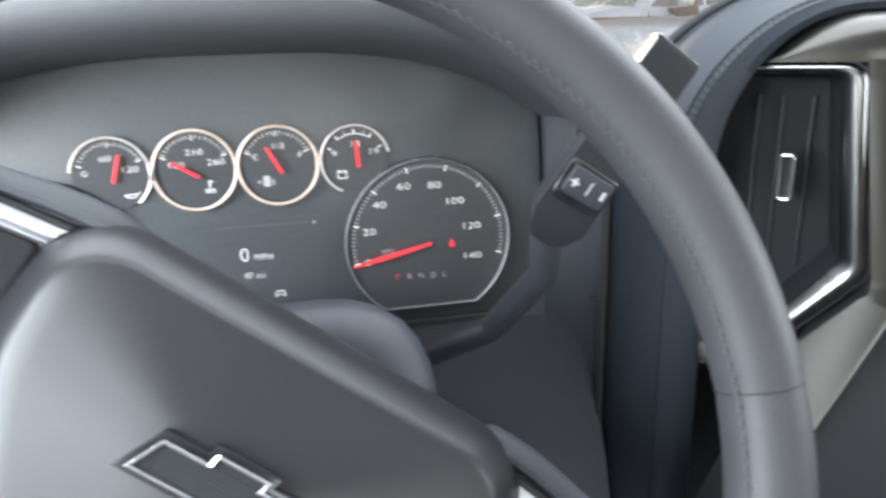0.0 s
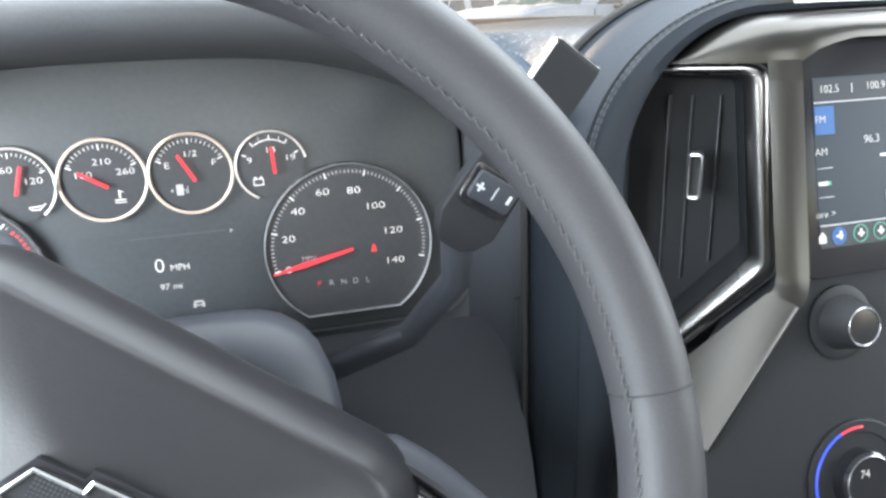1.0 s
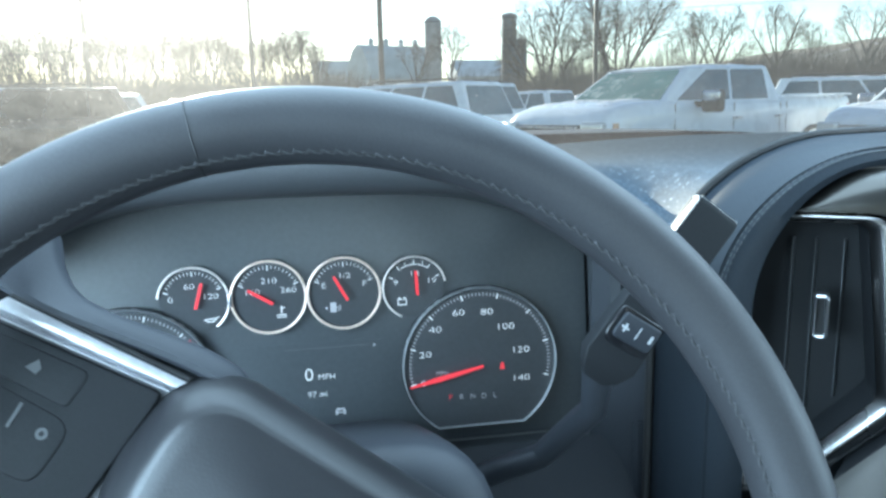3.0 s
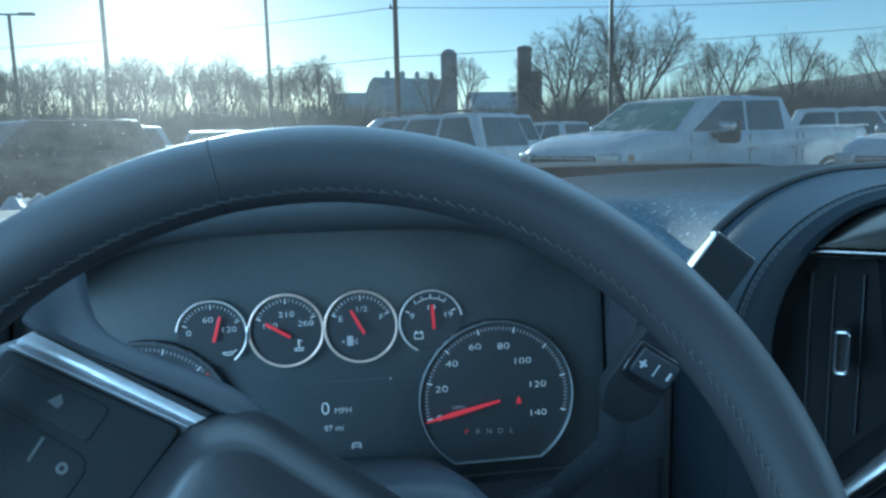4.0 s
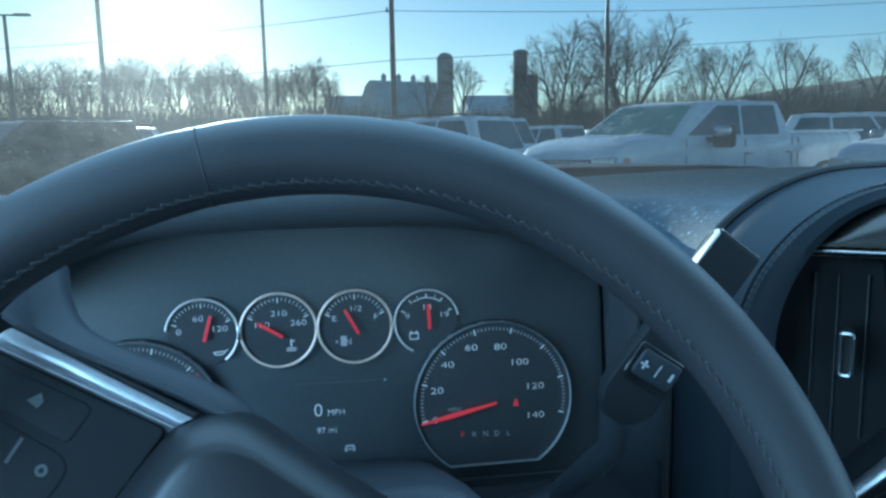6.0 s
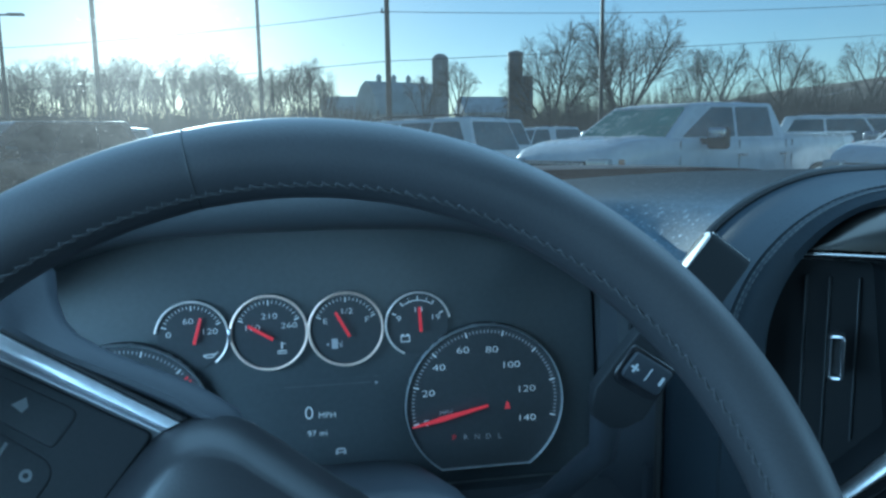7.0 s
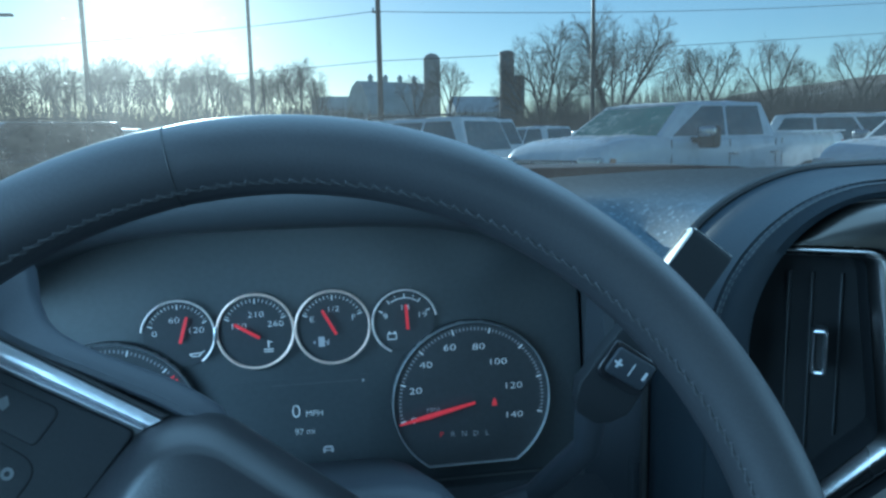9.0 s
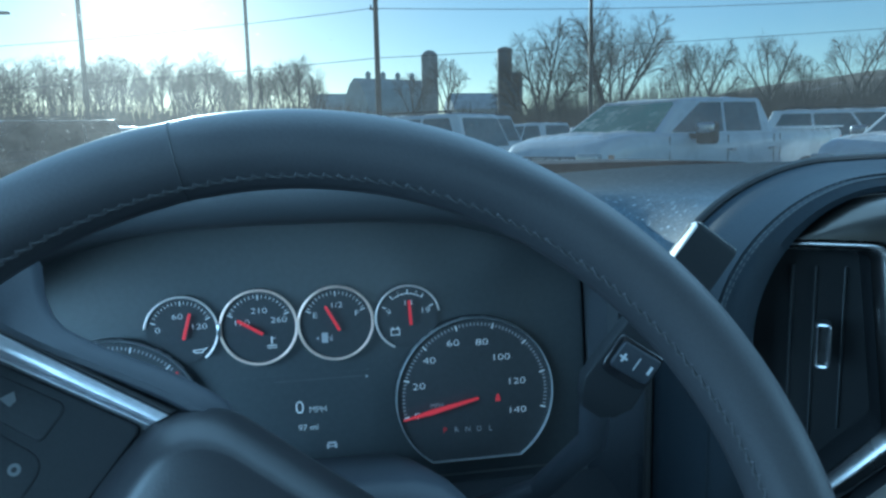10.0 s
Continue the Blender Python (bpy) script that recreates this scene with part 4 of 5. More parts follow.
vent = thing("air_vent", "black air vent in a bright chrome frame", "air vent", VM)
o_out = rounded([vent_corner(0.236, 1.354, 0.004), vent_corner(0.3204, 1.354, 0.013), vent_corner(0.3194, 1.2405, 0.015), vent_corner(0.262, 1.1735, 0.004), vent_corner(0.236, 1.1735, 0.004)], 8)
area_in = rounded([vent_corner(0.240, 1.3485, 0.004), vent_corner(0.3098, 1.3485, 0.009), vent_corner(0.3082, 1.2470, 0.012), vent_corner(0.2620, 1.190, 0.004), vent_corner(0.240, 1.188, 0.004)], 8)
bm = bmesh.new()
rings = []
for p, q in zip(o_out, area_in):
    ring = []
    for k in range(11):
        f = k / 10
        c = p.lerp(q, f)
        z = -0.004 + 0.0052 * math.sin(math.pi * f ** 0.85) - 0.0012 * f
        ring.append(bm.verts.new((c.x, c.y, z)))
    rings.append(ring)
for a_, b_ in zip(rings, rings[1:] + rings[:1]):
    for k in range(10):
        bm.faces.new((a_[k], a_[k + 1], b_[k + 1], b_[k]))
part("chrome_frame", bm, "chrome_soft", vent, "bright chrome frame")
bm = bmesh.new()
band(bm, inset(o_out, -0.0015), inset(o_out, 0.001), -0.012, -0.0045)
part("frame_joint", bm, "groove", vent)
bm = bmesh.new()
ring_in = inset(area_in, 0.004)
n_ = len(area_in)
r0 = [bm.verts.new((p.x, p.y, -0.004)) for p in area_in]
r1 = [bm.verts.new((p.x, p.y, -0.030)) for p in ring_in]
for i in range(n_):
    bm.faces.new((r0[i - 1], r0[i], r1[i], r1[i - 1]))
bm.faces.new(r1)
part("throat", bm, "lever", vent)
for k, x in enumerate((0.2560, 0.2745, 0.2845, 0.2970)):
    x0, _ = on_vent(x, 1.30)
    _, ya = on_vent(x, 1.335 - 0.006 * (k == 0))
    _, yb = on_vent(x, 1.20 + 0.012 * k)
    bm = bmesh.new()
    box(bm, (x0, (ya + yb) / 2, -0.0285), (0.0008, ya - yb, 0.006), Matrix.Rotation(radians(-14), 3, 'Y'), bevel=0.0003)
    part("vane", bm, "soft", vent)
tx, ty = on_vent(0.2872, 1.2935)
bm = bmesh.new()
o = rounded([(tx - 0.0042, ty - 0.0130, 0.003), (tx + 0.0042, ty - 0.0130, 0.003), (tx + 0.0042, ty + 0.0130, 0.003), (tx - 0.0042, ty + 0.0130, 0.003)], 4)
band(bm, o, inset(o, 0.0018), -0.010, 0.001, 0.0009)
tab = part("vane_tab", bm, "chrome_satin", vent, "chrome vane slider")
bm = bmesh.new()
plate(bm, inset(o, 0.0016), -0.012, -0.003)
part("tab_fill", bm, "groove", tab)

stack = thing("centre_stack", "satin silver bezel and black centre stack panel", "dashboard panel")


def stack_y(x, z):
    """Depth of the bezel's face: turned to the driver beside the vent, straight beyond it."""
    y_screen = 0.875 + 0.24 * (z - 1.354)
    y_vent = 0.8805 - (VN.x * (x - 0.3138) + VN.z * (z - 1.351)) / VN.y
    return y_vent if x < 0.3175 else y_screen + (y_vent - y_screen) * max(0.0, 1 - (x - 0.3175) / 0.012) * 0.5 if x < 0.3295 else y_screen


# bezel: from the vent frame's edge outwards to the screen's edge, following both
def outer_edge():
    pts = rounded([(0.3340, 1.3552, 0.0), (0.3340, 1.345, 0.004), (0.3314, 1.2365, 0.024), (0.2670, 1.1650, 0.0)], 8)
    return [Vector(p) for p in pts]


inner_edge = rounded([(0.3208, 1.3552, 0.0), (0.3208, 1.345, 0.004), (0.3196, 1.2405, 0.018), (0.2590, 1.1715, 0.0)], 8)
outer = outer_edge()
bm = bmesh.new()
secs = []
for p, q in zip(inner_edge, outer):
    s = []
    for k in range(7):
        f = k / 6
        x, z = p.x + (q.x - p.x) * f, p.y + (q.y - p.y) * f
        ya, yb = stack_y(min(p.x, 0.3174), p.y), 0.875 + 0.24 * (q.y - 1.354) - 0.003
        s.append((x, ya + (yb - ya) * f - 0.0012 * math.sin(math.pi * f), z))
    secs.append(s)
loft(bm, secs, closed=False)
solid(bm, 0.004)
part("side_bezel", bm, "satin_top", stack, "satin silver bezel")
bm = bmesh.new()
secs = []
for i in range(40):
    x = 0.2500 + (0.75 - 0.25) * (i / 39) ** 1.5
    f = min(1.0, max(0.0, (x - 0.3202) / 0.0138))
    y0 = stack_y(min(x, 0.3174), 1.356) * (1 - f) + 0.87248 * f - 0.0016 * math.sin(math.pi * f)
    lo = 1.3545 if x < 0.3355 else 1.3545 + min(0.0113, 0.0113 * math.sqrt(min(1, (x - 0.3355) / 0.032)))
    hi = max(1.3562, 1.2955 + 0.083 * math.sqrt(max(0.0, 1 - (min(0.0, x - 0.335) / 0.0775) ** 2)))
    s = []
    for k in range(9):
        f = k / 8
        s.append((x, y0 - 0.001 + 0.028 * f ** 2.4, lo + (hi - lo) * math.sin(f * math.pi / 2) ** 0.9))
    secs.append(s)
loft(bm, secs, closed=False)
solid(bm, 0.004)
part("top_bezel", bm, "satin_top", stack, "satin silver top bezel")
bm = bmesh.new()
plate(bm, rounded([(-0.10, -0.34, 0.01), (0.42, -0.34, 0.01), (0.42, 0.02, 0.01), (-0.0, 0.02, 0.01), (-0.0050, -0.119, 0.01), (-0.0780, -0.2020, 0.01), (-0.10, -0.232, 0.01)], 4), -0.05, -0.0035, 0.002)
part("black_panel", bm, "lever", stack, m=SM)

screen = thing("touch_screen", "lit touch screen showing the radio stations", "screen", SM)
bm = bmesh.new()
plate(bm, rounded([(-0.0045, -0.1145, 0.006), (0.216, -0.1145, 0.008), (0.216, 0.0110, 0.010), (0.0205, 0.0110, 0.010), (-0.0045, 0.0010, 0.008)], 6), -0.0035, 0.0005, 0.0008)
part("surround", bm, "gloss", screen, "gloss black surround")
bm = bmesh.new()
plate(bm, rounded([(0.0045, -0.0985, 0.001), (0.210, -0.0985, 0.001), (0.210, -0.0085, 0.001), (0.0045, -0.0085, 0.001)], 2), 0.0, 0.0008)
glass = part("display_area", bm, "screen", screen)
zz = 0.0010


def sxy(x, z):
    return x - 0.339, (z - 1.354) * 1.028


def tile(name, x0, z0, x1, z1_, material, parent, z=zz):
    a_, b_ = sxy(x0, z0), sxy(x1, z1_)
    bm = bmesh.new()
    box(bm, ((a_[0] + b_[0]) / 2, (a_[1] + b_[1]) / 2, z), (abs(b_[0] - a_[0]), abs(b_[1] - a_[1]), 0.0003))
    return part(name, bm, material, parent)


tile("station_bar", 0.3437, 1.3335, 0.548, 1.3448, "screen_dark", glass)
tile("tab_bar", 0.3437, 1.2585, 0.548, 1.2695, "screen_dark", glass)
tile("divider", 0.3437, 1.3328, 0.548, 1.3333, "dim_mark", glass, zz + 0.0002)
tile("divider", 0.3437, 1.2698, 0.548, 1.2703, "dim_mark", glass, zz + 0.0002)
for z in (1.2995, 1.2845):
    tile("divider", 0.3440, z, 0.3535, z + 0.0003, "dim_mark", glass, zz + 0.0002)
tile("divider", 0.3680, 1.3370, 0.3683, 1.3420, "dim_mark", glass, zz + 0.0004)
tile("band_tile", 0.3438, 1.3168, 0.3560, 1.3312, "screen_blue", glass, zz + 0.0002)
for body, x, z, s in (("102.5", 0.3535, 1.3395, 0.0058), ("100.9", 0.3834, 1.3399, 0.0058), ("FM", 0.3470, 1.3243, 0.0056), ("AM", 0.3466, 1.3078, 0.0056),
                      ("ore >", 0.3475, 1.2759, 0.0056)):
    lettering("screen_words", body, s, *sxy(x, z), zz + 0.0006, "screen_text", glass)
tile("satellite_mark", 0.3440, 1.2908, 0.3500, 1.2928, "screen_text", glass, zz + 0.0004)
tile("satellite_mark", 0.3502, 1.2908, 0.3518, 1.2928, "green_mark", glass, zz + 0.0004)
lettering("screen_words", "96.3", 0.0062, *sxy(0.3795, 1.3125), zz + 0.0004, "dim_mark", glass)
tile("song_line", 0.3850, 1.3030, 0.4200, 1.3045, "dim_mark", glass)
for k, (x, mk) in enumerate(((0.3425 + 0.0022, "screen_text"), (0.3553, "screen_blue"), (0.3693, "green_mark"), (0.3825, "green_mark"), (0.3965, "screen_blue"), (0.4105, "dim_mark"))):
    cxy = sxy(x, 1.2640)
    bm = bmesh.new()
    if k == 0:
        plate(bm, [Vector((cxy[0] - 0.0022, cxy[1] - 0.003)), Vector((cxy[0] + 0.0022, cxy[1] - 0.003)), Vector((cxy[0] + 0.0022, cxy[1] + 0.0005)), Vector((cxy[0], cxy[1] + 0.003)), Vector((cxy[0] - 0.0022, cxy[1] + 0.0005))], zz, zz + 0.0006)
    elif mk == "green_mark":
        o = circle(*cxy, 0.0048, 20)
        band(bm, o, inset(o, 0.0005), zz, zz + 0.0006)
    else:
        plate(bm, circle(*cxy, 0.0048, 20), zz, zz + 0.0006)
    part("tab_icon", bm, mk, glass)
    if k:
        bm = bmesh.new()
        box(bm, (cxy[0], cxy[1], zz + 0.0008), (0.0042, 0.0013, 0.0004))
        box(bm, (cxy[0] + 0.0008 * (k == 1), cxy[1] + 0.0004, zz + 0.0008), (0.0013, 0.0044, 0.0004))
        part("tab_icon_mark", bm, "screen_text", glass)
o = circle(*sxy(0.3945, 1.2830), 0.0068, 24)
bm = bmesh.new()
band(bm, o, inset(o, 0.0005), zz, zz + 0.0006)
part("play_ring", bm, "dim_mark", glass)

volume = thing("volume_knob", "black round volume knob with silver ring", "knob", SM @ Matrix.Translation((0.0175, -0.1400, -0.003)))
bm = bmesh.new()
lathe(bm, [(0.0205, 0.0), (0.0205, 0.0012), (0.0196, 0.0018), (0.0150, 0.0018), (0.0142, 0.0030), (0.0118, 0.0155), (0.0108, 0.0168)], 40)
part("knob_body", bm, "lever", volume)
bm = bmesh.new()
lathe(bm, [(0.0103, 0.0162), (0.0103, 0.0172), (0.0100, 0.0175), (0.0097, 0.0172), (0.0097, 0.0162)], 40)
part("ring", bm, "chrome_satin", volume, "silver ring")
bm = bmesh.new()
lathe(bm, [(0.0093, 0.0155), (0.0091, 0.0168), (0.002, 0.0170)], 40)
part("cap", bm, "gloss", volume)

climate = thing("climate_dial", "round temperature dial reading 74 with red and blue arc", "dial", SM @ Matrix.Translation((0.0242, -0.2290, -0.003)))
bm = bmesh.new()
lathe(bm, [(0.0335, 0.0), (0.0335, 0.001), (0.0325, 0.0018), (0.0262, 0.0018), (0.0255, 0.001)], 48)
part("dial_base", bm, "lever", climate)
bm = bmesh.new()
lathe(bm, [(0.0178, 0.0010), (0.0168, 0.0075), (0.0154, 0.0088), (0.0145, 0.0088)], 48)
part("dial_knob", bm, "gloss", climate)
bm = bmesh.new()
tube(bm, [(p.x, p.y, 0.0092) for p in circle(0, 0, 0.0150, 60)], 0.0004, 6, closed=True)
part("dial_ring", bm, "chrome_satin", climate)
for mat_, a0, a1, nm in (("blue_arc", 113, 215, "cold_arc"), ("red_arc", 84, 113, "warm_arc")):
    bm = bmesh.new()
    tube(bm, [(p.x, p.y, 0.0020) for p in circle(0, 0, 0.0292, 40, a0, a1)], 0.0008, 6)
    part(nm, bm, mat_, climate)
lettering("temperature", "74", 0.0066, -0.0035, 0.0055, 0.0093, "screen_text", climate)

card = thing("paper_card", "small white paper card standing on the dash brow", "card", frame_of((0.3425, 0.8895, 1.3835), (1, 0.12, 0), (0, 0.35, 1)))
bm = bmesh.new()
box(bm, (0.05, 0.03, 0), (0.10, 0.06, 0.0006), bevel=0.0002, seg=1)
part("sheet", bm, "paper", card)
# ---- ground ----
bm = bmesh.new()
N = 40
vs = {}
for i in range(N + 1):
    for j in range(N + 1):
        u, v = (i / N * 2 - 1), (j / N * 2 - 1)
        x, y = 2600 * u * abs(u) ** 2, 2600 * v * abs(v) ** 2
        vs[i, j] = bm.verts.new((x, y, 0.0))
for i in range(N):
    for j in range(N):
        bm.faces.new((vs[i, j], vs[i + 1, j], vs[i + 1, j + 1], vs[i, j + 1]))
tagged(part("ground", bm, "field"), "brown winter field with thin snow", "ground", kind="structure")
bm = bmesh.new()
for i in range(30):
    for j in range(18):
        q = [(-60 + 150 * (i + di) / 30, -40 + 88 * (j + dj) / 18, 0.004) for di, dj in ((0, 0), (1, 0), (1, 1), (0, 1))]
        bm.faces.new([bm.verts.new(p) for p in q])
bmesh.ops.remove_doubles(bm, verts=bm.verts, dist=0.01)
tagged(part("pavement", bm, "asphalt"), "dark asphalt parking lot with salt and thin snow", "parking lot", kind="structure")


def snow_heap(x, y, lx, ly, h, seed, turn=0.0):
    bm = bmesh.new()
    n1, n2 = 26, 14
    rows = []
    for i in range(n1 + 1):
        row = []
        for j in range(n2 + 1):
            u, v = i / n1 * 2 - 1, j / n2 * 2 - 1
            f = max(0.0, 1 - u ** 4) * max(0.0, 1 - v * v)
            k = 0.55 + 0.9 * noise.noise(Vector((u * 4 + seed, v * 2, seed)))
            row.append(bm.verts.new((u * lx, v * ly, 0.006 + h * f * max(0.1, k) + 0.1 * h * f * noise.noise(Vector((u * 15, v * 9, seed))))))
        rows.append(row)
    for r0, r1 in zip(rows, rows[1:]):
        for j in range(n2):
            bm.faces.new((r0[j], r0[j + 1], r1[j + 1], r1[j]))
    ob = part("snow_heap", bm, "snow", m=pose(x, y, 0, 0, 0, turn), smooth=80)
    return tagged(ob, "low heap of old crusted snow on asphalt", "snow")


snow_heap(-9.6, 24.0, 2.6, 1.2, 0.28, 3.1, 8)
snow_heap(-13.5, 27.0, 3.0, 1.3, 0.25, 7.7, -6)
snow_heap(-5.0, 30.0, 3.5, 0.8, 0.15, 5.2, 4)
snow_heap(2.0, 46.0, 9.0, 1.2, 0.5, 1.2, 0)
snow_heap(22.0, 46.5, 10.0, 1.2, 0.5, 9.2, 2)
snow_heap(-20.0, 46.0, 10.0, 1.2, 0.5, 4.2, -2)

# ---- parked vehicles ----


def wheel_parts(parent, x, y, r, w):
    ax_m = pose(x, y, r, 0, 90, 0)
    bm = bmesh.new()
    lathe(bm, [(r * 0.62, -w / 2), (r * 0.95, -w / 2), (r, -w * 0.3), (r, w * 0.3), (r * 0.95, w / 2), (r * 0.62, w / 2)], 28, ax_m)
    wh = part("wheel", bm, "rubber", parent)
    bm = bmesh.new()
    lathe(bm, [(r * 0.64, -w * 0.42), (r * 0.60, -w * 0.2), (r * 0.2, -w * 0.3), (r * 0.2, w * 0.3), (r * 0.60, w * 0.2), (r * 0.64, w * 0.42)], 28, ax_m)
    part("rim", bm, "chrome_satin", wh)


def pane(bm, quad, u0, v0, u1, v1, off, r=0.06, slant0=0.0, slant1=0.0):
    """A rounded pane laid on a quad (lower left, lower right, upper right, upper left), proud of it."""
    a, b, c, d = [Vector(p) for p in quad]
    nrm = (b - a).cross(d - a).normalized()
    o = rounded([(u0, v0, r), (u1, v0, r), (u1 + slant1, v1, r), (u0 + slant0, v1, r)], 4)
    lo, hi = [], []
    for p in o:
        q = (a * (1 - p.x) + b * p.x) * (1 - p.y) + (d * (1 - p.x) + c * p.x) * p.y
        lo.append(bm.verts.new(q - nrm * 0.01))
        hi.append(bm.verts.new(q + nrm * off))
    n = len(o)
    for i in range(n):
        bm.faces.new((lo[i - 1], lo[i], hi[i], hi[i - 1]))
    bm.faces.new(hi)


def crust(bm, w, y0, y1, z0, z1, thick, seed):
    """A thin uneven crust of old snow between y0 and y1, its rim sunk into the sheet below."""
    n1, n2 = 30, 22
    rows = []
    for i in range(n1 + 1):
        row = []
        for j in range(n2 + 1):
            u, v = i / n1, j / n2 * 2 - 1
            f = min(1.0, 9 * u * (1 - u)) * min(1.0, 4 * (1 - v * v))
            x, y = v * w, y0 + (y1 - y0) * u
            h = 0.42 + 0.6 * noise.noise(Vector((x * 2.6, y * 2.6, seed))) + 0.35 * noise.noise(Vector((x * 9, y * 9, seed)))
            row.append(bm.verts.new((x, y, z0 + (z1 - z0) * u - 0.014 + f * (0.010 + thick * max(0.0, h)))))
        rows.append(row)
    for r0, r1 in zip(rows, rows[1:]):
        for j in range(n2):
            bm.faces.new((r0[j], r0[j + 1], r1[j + 1], r1[j]))


def vehicle(name, label, kind_, paint, m, glass_="car_glass", shield="car_glass", group="parked vehicles"):
    """A parked car. Local y is forwards, z up, the origin on the ground under its middle."""
    car = thing(name, label, {"pickup": "pickup truck", "suv": "SUV", "car": "car"}[kind_], m, group)
    if kind_ == "pickup":
        L, W_, belt, roof, gc = 5.9, 1.01, 1.33, 1.85, 0.46
        st = [(-3.02, 1.33, 0.97), (-2.97, 1.375, 0.99), (-1.18, 1.375, 1.0), (-1.14, 1.34, 1.0), (1.0, 1.33, 1.0), (1.55, 1.355, 1.0), (1.95, 1.345, 1.0), (2.30, 1.31, 0.985), (2.60, 1.22, 0.96), (2.76, 1.09, 0.93), (2.82, 0.90, 0.90)]
        g0, g1, gt0, gt1 = -1.12, 1.62, -0.98, 0.88
        gw0, gw1, wr, axles = 0.95, 0.74, 0.42, (-1.95, 1.80)
        side = ((0.125, 0.452, -0.045, 0.035), (0.475, 0.915, 0.045, -0.15))
    elif kind_ == "suv":
        L, W_, belt, roof, gc = 5.1, 0.99, 1.20, 1.88, 0.40
        st = [(-2.55, 1.00, 0.94), (-2.50, 1.19, 0.97), (-2.2, 1.21, 1.0), (1.0, 1.20, 1.0), (1.35, 1.19, 1.0), (1.9, 1.15, 0.99), (2.3, 1.08, 0.96), (2.48, 0.97, 0.92), (2.55, 0.78, 0.88)]
        g0, g1, gt0, gt1 = -2.47, 1.28, -2.20, 0.35
        gw0, gw1, wr, axles = 0.92, 0.72, 0.38, (-1.5, 1.5)
        side = ((0.05, 0.31, 0.04, 0.0), (0.33, 0.605, 0.0, 0.0), (0.625, 0.94, 0.0, -0.10))
    else:
        L, W_, belt, roof, gc = 4.7, 0.92, 0.96, 1.48, 0.28
        st = [(-2.35, 0.80, 0.92), (-2.3, 0.98, 0.95), (-1.6, 1.02, 1.0), (0.8, 0.98, 1.0), (1.3, 0.94, 1.0), (1.9, 0.86, 0.97), (2.25, 0.74, 0.92), (2.35, 0.60, 0.88)]
        g0, g1, gt0, gt1 = -1.85, 1.25, -1.05, 0.35
        gw0, gw1, wr, axles = 0.86, 0.64, 0.33, (-1.4, 1.4)
        side = ((0.14, 0.48, 0.10, 0.0), (0.52, 0.90, 0.0, -0.12))
    # lower body
    bm = bmesh.new()
    secs = []
    for y, zt, k in st:
        w = W_ * k
        half = [(w * 0.90, gc), (w * 0.985, gc + 0.10), (w * 1.0, gc + 0.35 * (zt - gc)), (w * 0.985, gc + 0.62 * (zt - gc)), (w * 1.0, gc + 0.78 * (zt - gc)), (w * 0.975, zt - 0.07), (w * 0.93, zt - 0.015), (w * 0.82, zt + 0.004), (w * 0.4, zt + 0.018)]
        secs.append([(x, y, z) for x, z in half] + [(-x, y, z) for x, z in half[::-1]])
    loft(bm, secs)
    body = part("body", bm, paint, car, smooth=50)
    # greenhouse
    bm = bmesh.new()
    B = [(-gw0, g0, belt - 0.03), (gw0, g0, belt - 0.03), (gw0, g1, belt - 0.03), (-gw0, g1, belt - 0.03)]
    T = [(-gw1, gt0, roof), (gw1, gt0, roof), (gw1, gt1, roof - 0.03), (-gw1, gt1, roof - 0.03)]
    bv, tv = [bm.verts.new(p) for p in B], [bm.verts.new(p) for p in T]
    bm.faces.new(bv[::-1])
    bm.faces.new(tv)
    for i in range(4):
        bm.faces.new((bv[i - 1], bv[i], tv[i], tv[i - 1]))
    bmesh.ops.bevel(bm, geom=[e_ for e_ in bm.edges if max(v.co.z for v in e_.verts) > belt], offset=0.07, segments=4, affect='EDGES', profile=0.6)
    part("cab", bm, paint, body, smooth=60)
    for sgn in (-1, 1):
        quad = [(sgn * gw0, g0, belt - 0.03), (sgn * gw0, g1, belt - 0.03), (sgn * gw1, gt1, roof - 0.03), (sgn * gw1, gt0, roof)]
        if sgn < 0:
            quad = [quad[1], quad[0], quad[3], quad[2]]
        for u0, u1, s0, s1 in side:
            bm = bmesh.new()
            if sgn > 0:
                pane(bm, quad, u0, 0.09, u1, 0.89, 0.004, 0.03, s0, s1)
            else:
                pane(bm, quad, 1 - u1, 0.09, 1 - u0, 0.89, 0.004, 0.03, -s1, -s0)
            part("side_window", bm, glass_, body, "dark side window")
    quad = [B[2], B[3], T[3], T[2]]
    bm = bmesh.new()
    pane(bm, quad, 0.05, 0.06, 0.95, 0.90, 0.006, 0.05)
    part("windshield", bm, shield, body)
    quad = [B[0], B[1], T[1], T[0]]
    bm = bmesh.new()
    pane(bm, quad, 0.05, 0.09, 0.95, 0.88, 0.006, 0.05)
    part("rear_window", bm, glass_, body)
    # front: grille, bumper, lamps
    zt = st[-2][1]
    yf = st[-1][0]
    bm = bmesh.new()
    box(bm, (0, yf - 0.02, gc + 0.58 * (zt - gc) + 0.10), (W_ * 1.30, 0.10, (zt - gc) * 0.42), bevel=0.03)
    gr = part("grille", bm, "trim_black", body)
    for k in range(3):
        bm = bmesh.new()
        box(bm, (0, yf + 0.035, gc + 0.58 * (zt - gc) + 0.02 + 0.09 * k), (W_ * 1.26, 0.02, 0.025), bevel=0.006, seg=1)
        part("grille_bar", bm, "chrome_satin", gr)
    bm = bmesh.new()
    box(bm, (0, yf - 0.02, gc + 0.10), (W_ * 1.86, 0.26, 0.26), bevel=0.06, seg=3)
